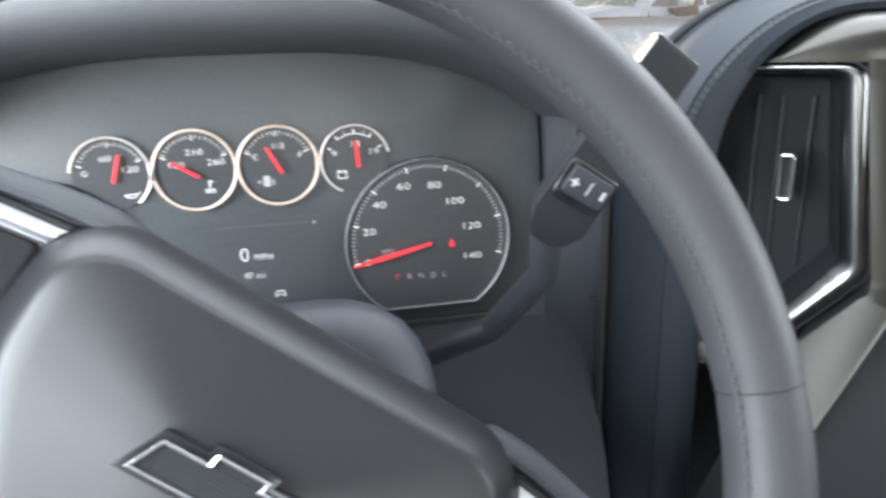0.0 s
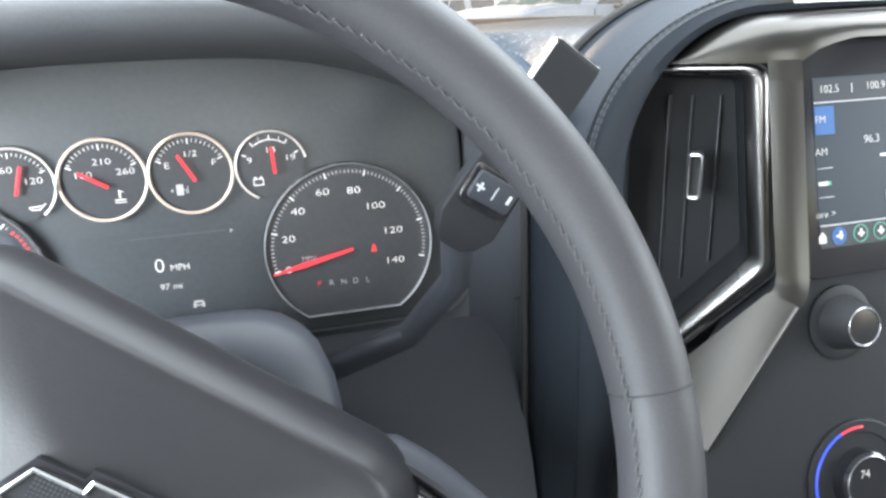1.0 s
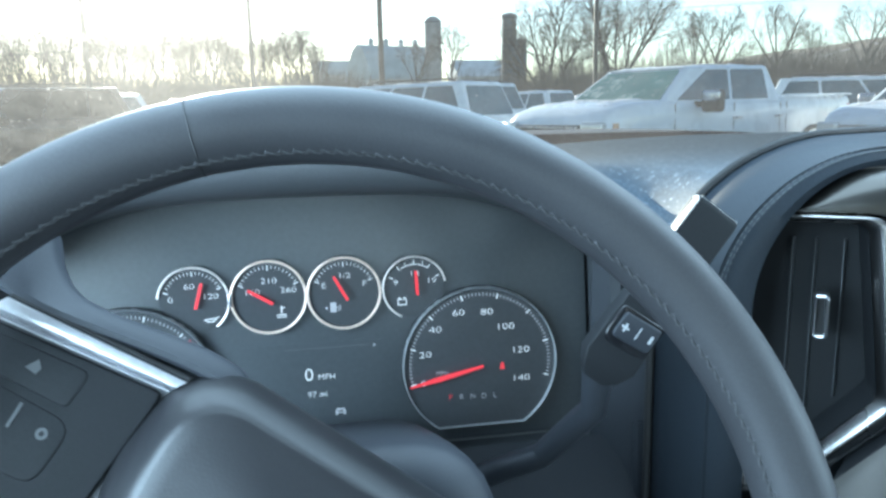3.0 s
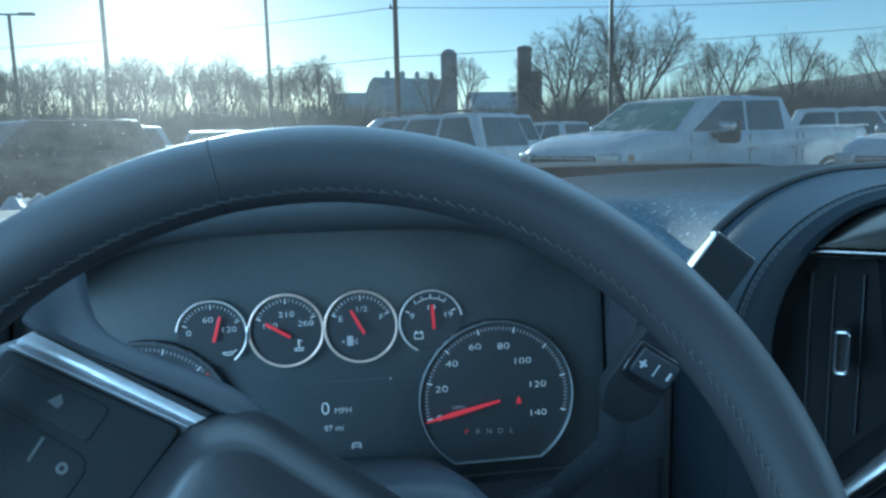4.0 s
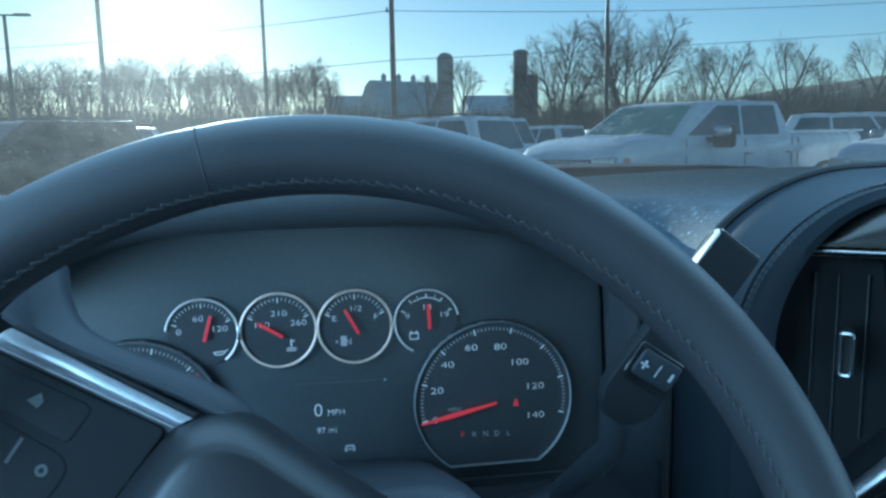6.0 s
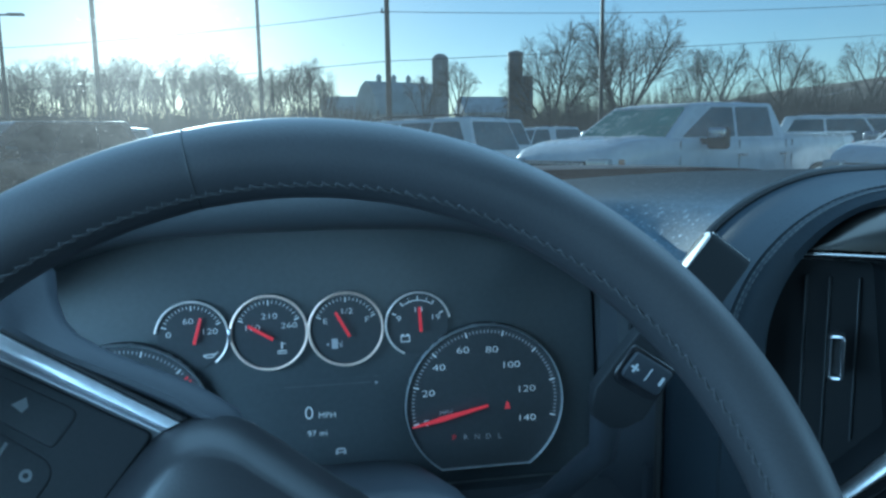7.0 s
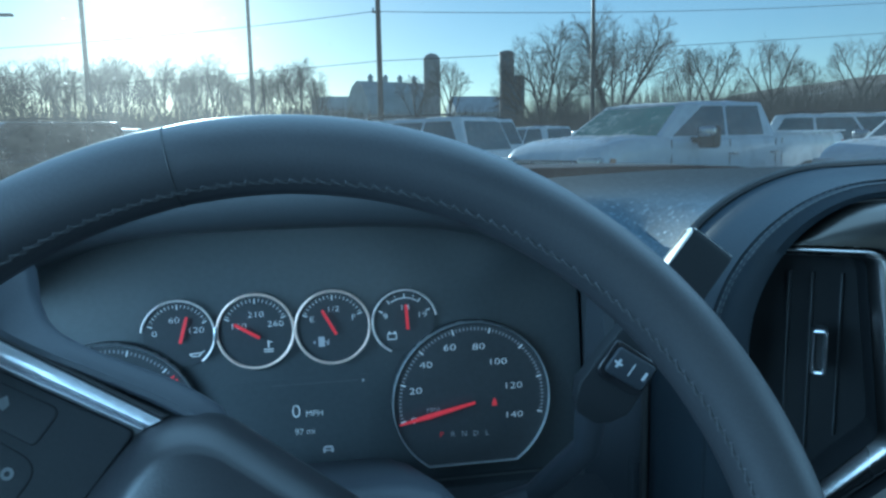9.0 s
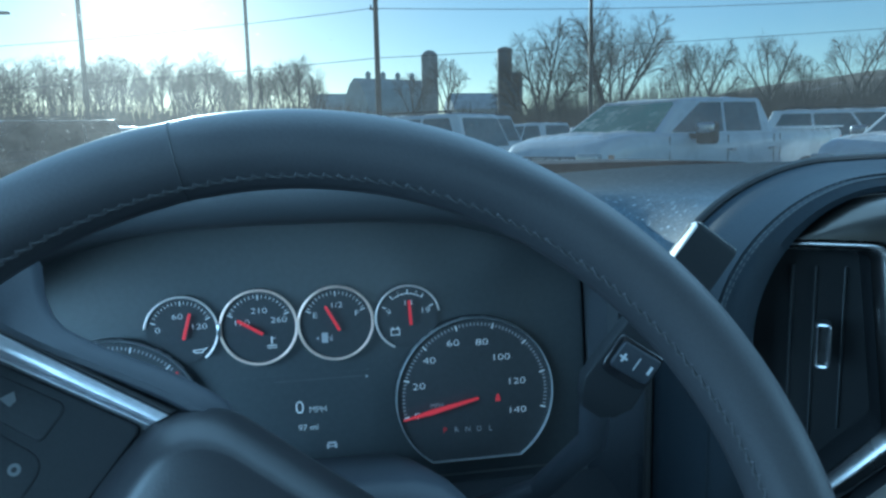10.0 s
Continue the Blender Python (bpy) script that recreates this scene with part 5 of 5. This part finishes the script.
    part("bumper", bm, "chrome_satin" if kind_ == "pickup" else paint, body)
    for sgn in (-1, 1):
        bm = bmesh.new()
        box(bm, (sgn * W_ * 0.78, yf - 0.14, zt - 0.07), (W_ * 0.32, 0.30, 0.15), Matrix.Rotation(radians(-sgn * 14), 3, 'Z'), bevel=0.035, seg=3)
        hl = part("headlight", bm, "lamp_clear", body)
        bm = bmesh.new()
        box(bm, (sgn * W_ * 0.955, yf - 0.30, zt - 0.06), (0.05, 0.10, 0.10), bevel=0.015)
        part("marker_lens", bm, "lamp_amber", hl)
        bm = bmesh.new()
        box(bm, (sgn * W_ * 0.93, st[0][0] + 0.06, gc + 0.72 * (belt - gc)), (0.12, 0.14, 0.32), bevel=0.03)
        part("tail_lamp", bm, "lamp_red", body)
        # mirror
        my = g1 - (0.70 if kind_ == "pickup" else 0.50)
        bm = bmesh.new()
        box(bm, (sgn * (gw0 + 0.27), my, belt - 0.0), (0.30, 0.16, 0.30 if kind_ == "pickup" else 0.16), bevel=0.05, seg=3)
        mr = part("mirror", bm, "trim_black", body)
        bm = bmesh.new()
        box(bm, (sgn * (gw0 + 0.08), my, belt - 0.04), (0.22, 0.07, 0.08), bevel=0.015)
        part("mirror_arm", bm, "trim_black", mr)
        bm = bmesh.new()
        box(bm, (sgn * (gw0 + 0.28), my + 0.03, belt + 0.07), (0.27, 0.14, 0.15), bevel=0.04, seg=3)
        part("mirror_cap", bm, "chrome_satin" if kind_ == "pickup" else paint, mr)
        # door handles and joints
        for dy in ((0.10, -0.92) if kind_ == "pickup" else (0.15, -0.85)):
            bm = bmesh.new()
            box(bm, (sgn * (W_ + 0.015), dy - 0.02, belt - 0.24), (0.035, 0.20, 0.035), bevel=0.012)
            part("door_handle", bm, "chrome_satin" if kind_ == "pickup" else paint, body)
        for dy in ((1.42, 0.14, -1.00, -1.16) if kind_ == "pickup" else (1.15, 0.22, -0.75)):
            bm = bmesh.new()
            box(bm, (sgn * (W_ * 0.990), dy, (gc + belt) / 2 + 0.04), (0.012, 0.004, belt - gc - 0.14))
            part("door_joint", bm, "groove", body)
        for ay in axles:
            bm = bmesh.new()
            o = [(ay + (wr + 0.09) * math.cos(t), wr + (wr + 0.09) * math.sin(t)) for t in [math.pi * k / 20 for k in range(21)]]
            i_ = [(ay + (wr + 0.02) * math.cos(t), wr + (wr + 0.02) * math.sin(t)) for t in [math.pi * k / 20 for k in range(21)]]
            loft(bm, [[(sgn * (W_ - 0.12), y, z), (sgn * (W_ + 0.012), y, z), (sgn * (W_ + 0.012), y2, z2), (sgn * (W_ - 0.12), y2, z2)] for (y, z), (y2, z2) in zip(o, i_)])
            part("wheel_arch", bm, "trim_black", body)
            wheel_parts(car, sgn * (W_ - 0.13), ay, wr, 0.27)
    if kind_ == "pickup":
        bm = bmesh.new()
        for sgn in (-1, 1):
            box(bm, (sgn * 0.95, -2.09, 1.395), (0.12, 1.80, 0.03), bevel=0.01)
        box(bm, (0, -2.97, 1.39), (1.8, 0.08, 0.03), bevel=0.01)
        part("bed_rail", bm, paint, body)
        bm = bmesh.new()
        crust(bm, gw1 * 0.97, gt0 + 0.02, gt1 + 0.05, roof - 0.002, roof - 0.034, 0.045, gt0)
        part("roof_frost", bm, "snow", body, "thin white frost on the roof")
        bm = bmesh.new()
        crust(bm, W_ * 0.74, 1.60, 2.36, 1.366, 1.318, 0.045, 7.0)
        part("hood_frost", bm, "snow", body, "thin white frost on the hood")
    else:
        bm = bmesh.new()
        for sgn in (-1, 1):
            tube(bm, [(sgn * gw1 * 0.93, gt0 + 0.2, roof + 0.0), (sgn * gw1 * 0.93, gt0 + 0.3, roof + 0.045), (sgn * gw1 * 0.93, gt1 - 0.3, roof + 0.045), (sgn * gw1 * 0.93, gt1 - 0.2, roof)], 0.018, 6)
        part("roof_rail", bm, "trim_black", body)
        if paint == "white_paint":
            bm = bmesh.new()
            crust(bm, gw1 * 0.88, gt0 + 0.05, gt1 + 0.03, roof - 0.002, roof - 0.034, 0.05, m.translation.x)
            part("roof_frost", bm, "snow", body, "thin crust of snow on the roof")
    return car


vehicle("pickup_truck", "white crew cab pickup with frosted windshield", "pickup", "white_paint", pose(5.70, 11.35, 0.08, 0, 0, 113.8), shield="frost_glass")
vehicle("suv", "white SUV parked among other vehicles", "suv", "white_paint", pose(1.73, 16.4, 0, 0, 0, 46))
vehicle("suv", "white SUV parked in the row behind", "suv", "white_paint", pose(3.3, 20.6, 0.08, 0, 0, 36))
vehicle("suv", "distant white SUV parked on the lot", "suv", "white_paint", pose(7.6, 28.2, 0, 0, 0, 34))
vehicle("suv", "black SUV parked beside the snow", "suv", "black_paint", pose(-6.3, 17.5, 0.12, 0, 0, 140), glass_="dim_glass", shield="dim_glass")
vehicle("suv", "white SUV parked behind the black one", "suv", "white_paint", pose(-6.6, 21.2, 0.05, 0, 0, 140))
vehicle("suv", "dark blue SUV parked at the end of the row", "suv", "blue_paint", pose(-8.6, 19.0, 0.0, 0, 0, 140))
vehicle("pickup_truck", "white pickup with frosted windshield facing the lane", "pickup", "white_paint", pose(-3.0, 21.5, -0.10, 0, 0, 190), shield="frost_glass")
vehicle("suv", "white long SUV with dark windows", "suv", "white_paint", pose(12.8, 15.4, 0, 0, 0, -131))
vehicle("pickup_truck", "white pickup parked beside the frosted one", "pickup", "white_paint", pose(9.75, 9.95, 0, 0, 0, 113.8))

# ---- poles and wires ----


def lamp_pole(x, y, h, r, arm=True):
    p = thing("street_lamp", "dark bronze parking lot lamp pole", "lamp pole", pose(x, y, 0), "parking lot poles")
    bm = bmesh.new()
    tube(bm, [(0, 0, 0), (0, 0, h * 0.5), (0, 0, h)], [r, r * 0.85, r * 0.7], 12)
    part("pole", bm, "pole_dark", p)
    bm = bmesh.new()
    tube(bm, [(0, 0, 0), (0, 0, 0.55), (0, 0, 0.6)], [0.28, 0.28, 0.2], 16)
    part("footing", bm, "silo", p)
    if arm:
        bm = bmesh.new()
        tube(bm, [(-0.9, 0, h), (0.9, 0, h)], 0.05, 8)
        part("arm", bm, "pole_dark", p)
        for sx_ in (-1, 1):
            bm = bmesh.new()
            box(bm, (sx_ * 0.85, 0, h + 0.02), (0.75, 0.35, 0.12), bevel=0.03)
            part("lamp_head", bm, "pole_dark", p)
    return p


def utility_pole(x, y, h, r):
    p = thing("utility_pole", "weathered wooden utility pole carrying wires", "utility pole", pose(x, y, 0), "utility poles")
    bm = bmesh.new()
    tube(bm, [(0, 0, 0), (0, 0, h * 0.5), (0, 0, h)], [r, r * 0.9, r * 0.75], 12)
    part("pole", bm, "pole_wood", p)
    bm = bmesh.new()
    box(bm, (-0.1, 0, h - 2.0), (0.55, 0.12, 0.10), bevel=0.02)
    part("bracket", bm, "pole_wood", p)
    for k in range(2):
        bm = bmesh.new()
        tube(bm, [(-0.28, 0, h - 1.95), (-0.28, 0, h - 1.75)], [0.06, 0.04], 8)
        part("insulator", bm, "pole_dark", p)
    return p


def at(az, d):
    return 0.01 + d * math.sin(radians(az)), 0.53 + d * math.cos(radians(az))


lamp_pole(*at(-20.81, 44), 8.05, 0.12)
lamp_pole(*at(-15.2, 40), 11.5, 0.135, False)
lamp_pole(*at(-4.15, 47), 11.5, 0.14, False)
lamp_pole(*at(21.4, 44), 11.5, 0.14, False)
utility_pole(*at(5.35, 46), 11.2, 0.19)


def wire(label, a, b, sag, r=0.02):
    a, b = Vector(a), Vector(b)
    bm = bmesh.new()
    tube(bm, [a.lerp(b, k / 24) - Vector((0, 0, sag * 4 * (k / 24) * (1 - k / 24))) for k in range(25)], r, 6)
    tagged(part("overhead_wire", bm, "wire"), label, "wire", "overhead wires")


px_, py_ = at(5.35, 46)
wire("thin black overhead wire between poles", (px_, py_ - 0.2, 9.2), (70, 60, 14.5), 0.8)
wire("thin black overhead wire between poles", (px_ - 0.3, py_ - 0.2, 9.2), (-40, 62, 8.4), 0.7)
wire("thin black lower overhead wire", (px_, py_ + 0.2, 6.35), (85, 70, 13.6), 0.3)
wire("thin black lower overhead wire", (px_, py_ + 0.2, 6.35), (-40, 62, 5.2), 0.4)

# ---- farm in the distance ----
bx, by = at(6.3, 175)
barn = thing("barn", "pale gambrel-roofed dairy barn behind the trees", "barn", pose(bx, by, 0, 0, 0, 26))
bm = bmesh.new()
box(bm, (0, 0, 4.0), (18.5, 10, 8.0))
part("wall", bm, "barn_wall", barn)
bm = bmesh.new()
prof = [(-5.6, 7.6), (-4.6, 11.2), (-2.2, 14.2), (0, 15.3), (2.2, 14.2), (4.6, 11.2), (5.6, 7.6)]
loft(bm, [[(x, y, z) for y, z in prof] for x in (-9.6, 9.6)])
roof_ = part("roof", bm, "barn_roof", barn)
for k in range(4):
    bm = bmesh.new()
    box(bm, (-6 + 4.0 * k, 0, 15.6), (0.9, 0.9, 1.4), bevel=0.05)
    lathe(bm, [(0.8, 16.2), (0.1, 17.0)], 8, Matrix.Translation((-6 + 4.0 * k, 0, 0)))
    part("cupola", bm, "barn_roof", roof_)
bx, by = at(3.0, 180)
shed = thing("farm_shed", "low pale shed beside the barn", "shed", pose(bx - 4, by, 0))
bm = bmesh.new()
box(bm, (0, 0, 4.5), (9, 7, 9))
part("wall", bm, "barn_wall", shed)
bm = bmesh.new()
loft(bm, [[(x, -4, 9), (x, 0, 12.5), (x, 4, 9)] for x in (-5, 5)])
part("roof", bm, "barn_roof", shed)
bx, by = at(13.1, 180)
shed = thing("farm_shed", "long low farm shed with pale roof", "shed", pose(bx, by, 0, 0, 0, 6))
bm = bmesh.new()
box(bm, (0, 0, 4.0), (15, 9, 8.0))
part("wall", bm, "barn_wall", shed)
bm = bmesh.new()
loft(bm, [[(x, -5, 8.0), (x, 0, 12.0), (x, 5, 8.0)] for x in (-8, 8)])
part("roof", bm, "barn_wall", shed)


def silo(az, d, r, h, mat_, dome, label):
    x, y = at(az, d)
    s = thing("silo", label, "silo", pose(x, y, 0), "farm silos")
    bm = bmesh.new()
    lathe(bm, [(r, 0), (r, h)], 28)
    part("drum", bm, mat_, s)
    for k in range(int(h / 1.6)):
        bm = bmesh.new()
        tube(bm, [((r + 0.02) * math.cos(t), (r + 0.02) * math.sin(t), 1.0 + 1.6 * k) for t in [2 * math.pi * q / 28 for q in range(28)]], 0.06, 4, closed=True)
        part("hoop", bm, mat_, s)
    bm = bmesh.new()
    if dome:
        lathe(bm, [(r * 1.03 * math.cos(t), h + r * 0.9 * math.sin(t)) for t in [math.pi / 2 * q / 9 for q in range(9)]], 28)
    else:
        lathe(bm, [(r * 1.05, h), (r * 1.05, h + 0.5), (r * 0.3, h + 0.9)], 28)
    part("roof", bm, mat_, s)


silo(9.30, 168, 1.85, 19.2, "silo", True, "grey concrete silo with domed top")
silo(15.0, 160, 1.55, 19.3, "silo_blue", False, "tall dark blue steel silo")
silo(15.75, 164, 1.7, 14.5, "silo_blue", False, "shorter dark blue steel silo")

# ---- hills ----
bm = bmesh.new()
secs = []
for i in range(90):
    az = -75 + 150 * i / 89
    s = []
    for k, (d, h) in enumerate(((330, 0), (420, 0.35), (540, 0.8), (640, 1.0), (760, 0.9), (1000, 0.0))):
        x, y = at(az, d)
        peak = 10 + 34 / (1 + math.exp(-(az - 29) / 3.5)) + 5 * noise.noise(Vector((az * 0.11, 3.0, 0))) + 1.5 * noise.noise(Vector((az * 0.7, 5.0, 0)))
        s.append((x, y, -0.5 + h * peak))
    secs.append(s)
loft(bm, secs, closed=False)
tagged(part("hill", bm, "hill", smooth=80), "distant wooded hill with snow between the trees", "hill", kind="structure")

# ---- bare trees ----


def grow_tree(rng, height, clear, spread, trunk_r, limbs, twigs, dome, bare=0.22):
    """Vertices and faces of one bare tree with a domed crown: trunk and limbs, and the fine twigs."""
    wood, fine = ([], []), ([], [])

    def stick(store, pts, rads, sides):
        vs_, fs = store
        base = len(vs_)
        for i, (p, r) in enumerate(zip(pts, rads)):
            d = (pts[min(i + 1, len(pts) - 1)] - pts[max(i - 1, 0)]).normalized()
            u = d.orthogonal().normalized()
            w = d.cross(u)
            for k in range(sides):
                t = 2 * math.pi * k / sides
                vs_.append(p + (u * math.cos(t) + w * math.sin(t)) * r)
        for i in range(len(pts) - 1):
            for k in range(sides):
                a = base + i * sides
                fs.append((a + k, a + (k + 1) % sides, a + sides + (k + 1) % sides, a + sides + k))

    def branch(p, d, length, r, level):
        segs = 6 if level == 1 else (5 if level == 2 else 3)
        pts, rads = [p.copy()], [r]
        edge = rng.uniform(0.8, 1.12)
        q, dd = p.copy(), d.copy()
        for i in range(segs):
            jit = (0.05, 0.10, 0.15, 0.20, 0.24)[level]
            lift = (0.0, 0.07, 0.04, -0.01, -0.05)[level]
            dd = (dd + Vector((rng.uniform(-1, 1), rng.uniform(-1, 1), rng.uniform(-1, 1))) * jit + Vector((0, 0, lift))).normalized()
            q = q + dd * length / segs
            if i > 1 and (q.x ** 2 + q.y ** 2) / (dome * height) ** 2 + ((q.z - 0.5 * height) / (0.5 * height)) ** 2 > edge:
                break
            pts.append(q.copy())
            rads.append(max(0.006, r * (1 - 0.78 * (i + 1) / segs)))
        stick(wood if level < 3 else fine, pts, rads, (8, 6, 5, 3, 3)[level])
        if level == 4:
            return
        n = (0, 10, 8, twigs)[level]
        segs = len(pts) - 1
        first = (0, bare, 0.25, 0.2)[level]
        for i in range(n):
            f = min(0.98, first + (1 - first) * (i + rng.random()) / n)
            k = f * segs
            i0 = int(k)
            c = pts[i0].lerp(pts[i0 + 1], k - i0)
            ax_ = (pts[i0 + 1] - pts[i0]).normalized()
            out = ax_.orthogonal().normalized()
            out.rotate(Matrix.Rotation(rng.uniform(0, 2 * math.pi), 3, ax_))
            ang = radians(rng.uniform(25, 55))
            nd = (ax_ * math.cos(ang) + out * math.sin(ang)).normalized()
            branch(c, nd, length * 0.52 * (1.2 - 0.6 * f) * rng.uniform(0.75, 1.2), max(0.009, r * (1 - 0.7 * f) * 0.6), level + 1)

    # trunk, forking low into limbs that rise and spread
    top = height * clear
    pts, rads = [Vector((0, 0, 0))], [trunk_r * 1.25]
    q = Vector((0, 0, 0))
    for i in range(6):
        q = q + Vector((rng.uniform(-0.06, 0.06), rng.uniform(-0.06, 0.06), 1.0)) * top * 1.5 / 6
        pts.append(q.copy())
        rads.append(trunk_r * (1 - 0.09 * i))
    stick(wood, pts, rads, 8)
    for k in range(limbs):
        f = 0.45 + 0.55 * (k + rng.random()) / limbs
        i0 = min(5, int(f * 6))
        c = pts[i0].lerp(pts[i0 + 1], min(1.0, f * 6 - i0))
        tilt = radians(spread * (0.25 + 0.75 * rng.random()) * (1.25 - 0.75 * (f - 0.45) / 0.55))
        an = 2.4 * k + rng.uniform(-0.4, 0.4)
        d = Vector((math.sin(tilt) * math.cos(an), math.sin(tilt) * math.sin(an), math.cos(tilt)))
        branch(c, d, (height - c.z) * rng.uniform(0.72, 0.92), trunk_r * 0.55, 1)
    return wood, fine


def tree_meshes(seed, *args, **kw):
    rng = random.Random(seed)
    wood, fine = grow_tree(rng, *args, **kw)
    out = []
    for nm, (v, f), mt in (("trunk", wood, "bark"), ("crown", fine, "twig")):
        me = bpy.data.meshes.new(nm)
        me.from_pydata([tuple(p) for p in v], [], f)
        me.materials.append(M[mt])
        out.append(me)
    return out


def place_tree(meshes, x, y, s, turn, label, group):
    t = thing("tree", label, "tree", pose(x, y, -0.05, 0, 0, turn) @ Matrix.Diagonal((s, s, s, 1)), group)
    part("trunk", meshes[0], "bark", t)
    part("crown", meshes[1], "twig", t)


BIG = [tree_meshes(s, 12.5, 0.14, 62, 0.30, 9, 8, w, 0.36) for s, w in ((11, 0.40), (12, 0.50))]
MID = [tree_meshes(s, 9.5, 0.34, 46, 0.15, 6, 2, 0.30, 0.42) for s in (21, 22, 23, 24)]
SLIM = [tree_meshes(s, 9.0, 0.45, 34, 0.11, 5, 2, 0.22) for s in (31, 32)]
rng = random.Random(5)
for az, d, h, k in ((23.0, 78, 14.3, 1), (17.8, 80, 13.8, 0)):
    place_tree(BIG[k], *at(az, d), h / 12.5, 40 + 77 * k, "large bare spreading tree beyond the lot", "large bare trees")
for az, d, h, k in ((10.6, 110, 13.5, 0), (8.0, 120, 13.0, 1), (28.4, 95, 12.4, 0), (29.8, 92, 13.0, 1), (33.8, 96, 13.4, 2), (39.2, 98, 13.5, 1), (26.8, 100, 10.0, 3), (36.0, 90, 9.5, 3)):
    place_tree(MID[k], *at(az, d), h / 9.5, rng.uniform(0, 360), "slender bare tree against the sky", "slender bare trees")
az = -26.0
while az < 0.6:
    d = rng.uniform(72, 100)
    el = 5.7 + 0.9 * noise.noise(Vector((az * 0.35, 1.0, 0)))
    h = (1.42 + d * math.tan(radians(el))) * rng.uniform(0.82, 1.06)
    place_tree(rng.choice(MID + SLIM), *at(az, d), h / 8.7, rng.uniform(0, 360), "bare grey-brown tree in the hedgerow", "hedgerow trees")
    az += rng.uniform(0.40, 0.80)
az = 17.6
while az < 45:
    d = rng.uniform(95, 140)
    el = 2.5 + 0.5 * noise.noise(Vector((az * 0.5, 2.0, 0)))
    h = (1.42 + d * math.tan(radians(el))) * rng.uniform(0.7, 1.1)
    place_tree(rng.choice(MID), *at(az, d), h / 9.3, rng.uniform(0, 360), "low bare tree in the hedgerow", "hedgerow trees")
    az += rng.uniform(0.7, 1.4)

# evergreens beside the barn
for az, d, h in ((0.4, 120, 11.2), (-0.5, 118, 6.6), (1.2, 124, 7.4)):
    x, y = at(az, d)
    t = thing("evergreen_tree", "dark pointed evergreen beside the barn", "tree", pose(x, y, 0), "evergreens")
    bm = bmesh.new()
    tube(bm, [(0, 0, 0), (0, 0, h)], [0.15, 0.03], 6)
    part("trunk", bm, "bark", t)
    v, f = [], []
    for k in range(900):
        q = (rng.random()) ** 0.8
        z = h * (0.08 + 0.92 * q)
        r = (1 - q) * h * 0.24 * rng.uniform(0.4, 1.1)
        an = rng.uniform(0, 6.283)
        c = Vector((r * math.cos(an), r * math.sin(an), z - 0.2 * r))
        o = Vector((math.cos(an), math.sin(an), -0.4)) * rng.uniform(0.15, 0.4)
        s_ = Vector((-math.sin(an), math.cos(an), rng.uniform(-0.4, 0.4))) * rng.uniform(0.06, 0.14)
        b0 = len(v)
        v += [tuple(c - s_), tuple(c + s_), tuple(c + o)]
        f.append((b0, b0 + 1, b0 + 2))
    me = bpy.data.meshes.new("crown")
    me.from_pydata(v, [], f)
    part("crown", me, "evergreen", t)

# brush: thin stems filling the hedgerow's foot
v, f = [], []
for k in range(62000):
    az = rng.uniform(-32, 4) if k % 5 < 3 else rng.uniform(4, 48)
    d = rng.uniform(66, 100)
    x, y = at(az, d)
    h = 1.0 + 4.9 * rng.random() ** 1.1 if az < 3 else (1.2 + 6.0 * rng.random() ** 1.3 if az > 16.5 else 0.8 + 4.4 * rng.random() ** 1.5)
    dx, dy = rng.uniform(-0.35, 0.35) * h, rng.uniform(-0.2, 0.2) * h
    w = rng.uniform(0.025, 0.07)
    b0 = len(v)
    v += [(x - w, y, 0), (x + w, y, 0), (x, y + w, 0), (x + dx, y + dy, h)]
    f += [(b0, b0 + 1, b0 + 3), (b0 + 1, b0 + 2, b0 + 3), (b0 + 2, b0, b0 + 3)]
me = bpy.data.meshes.new("brush")
me.from_pydata(v, [], f)
tagged(part("brush", me, "twig"), "brown leafless brush along the field edge", "brush", kind="stuff")
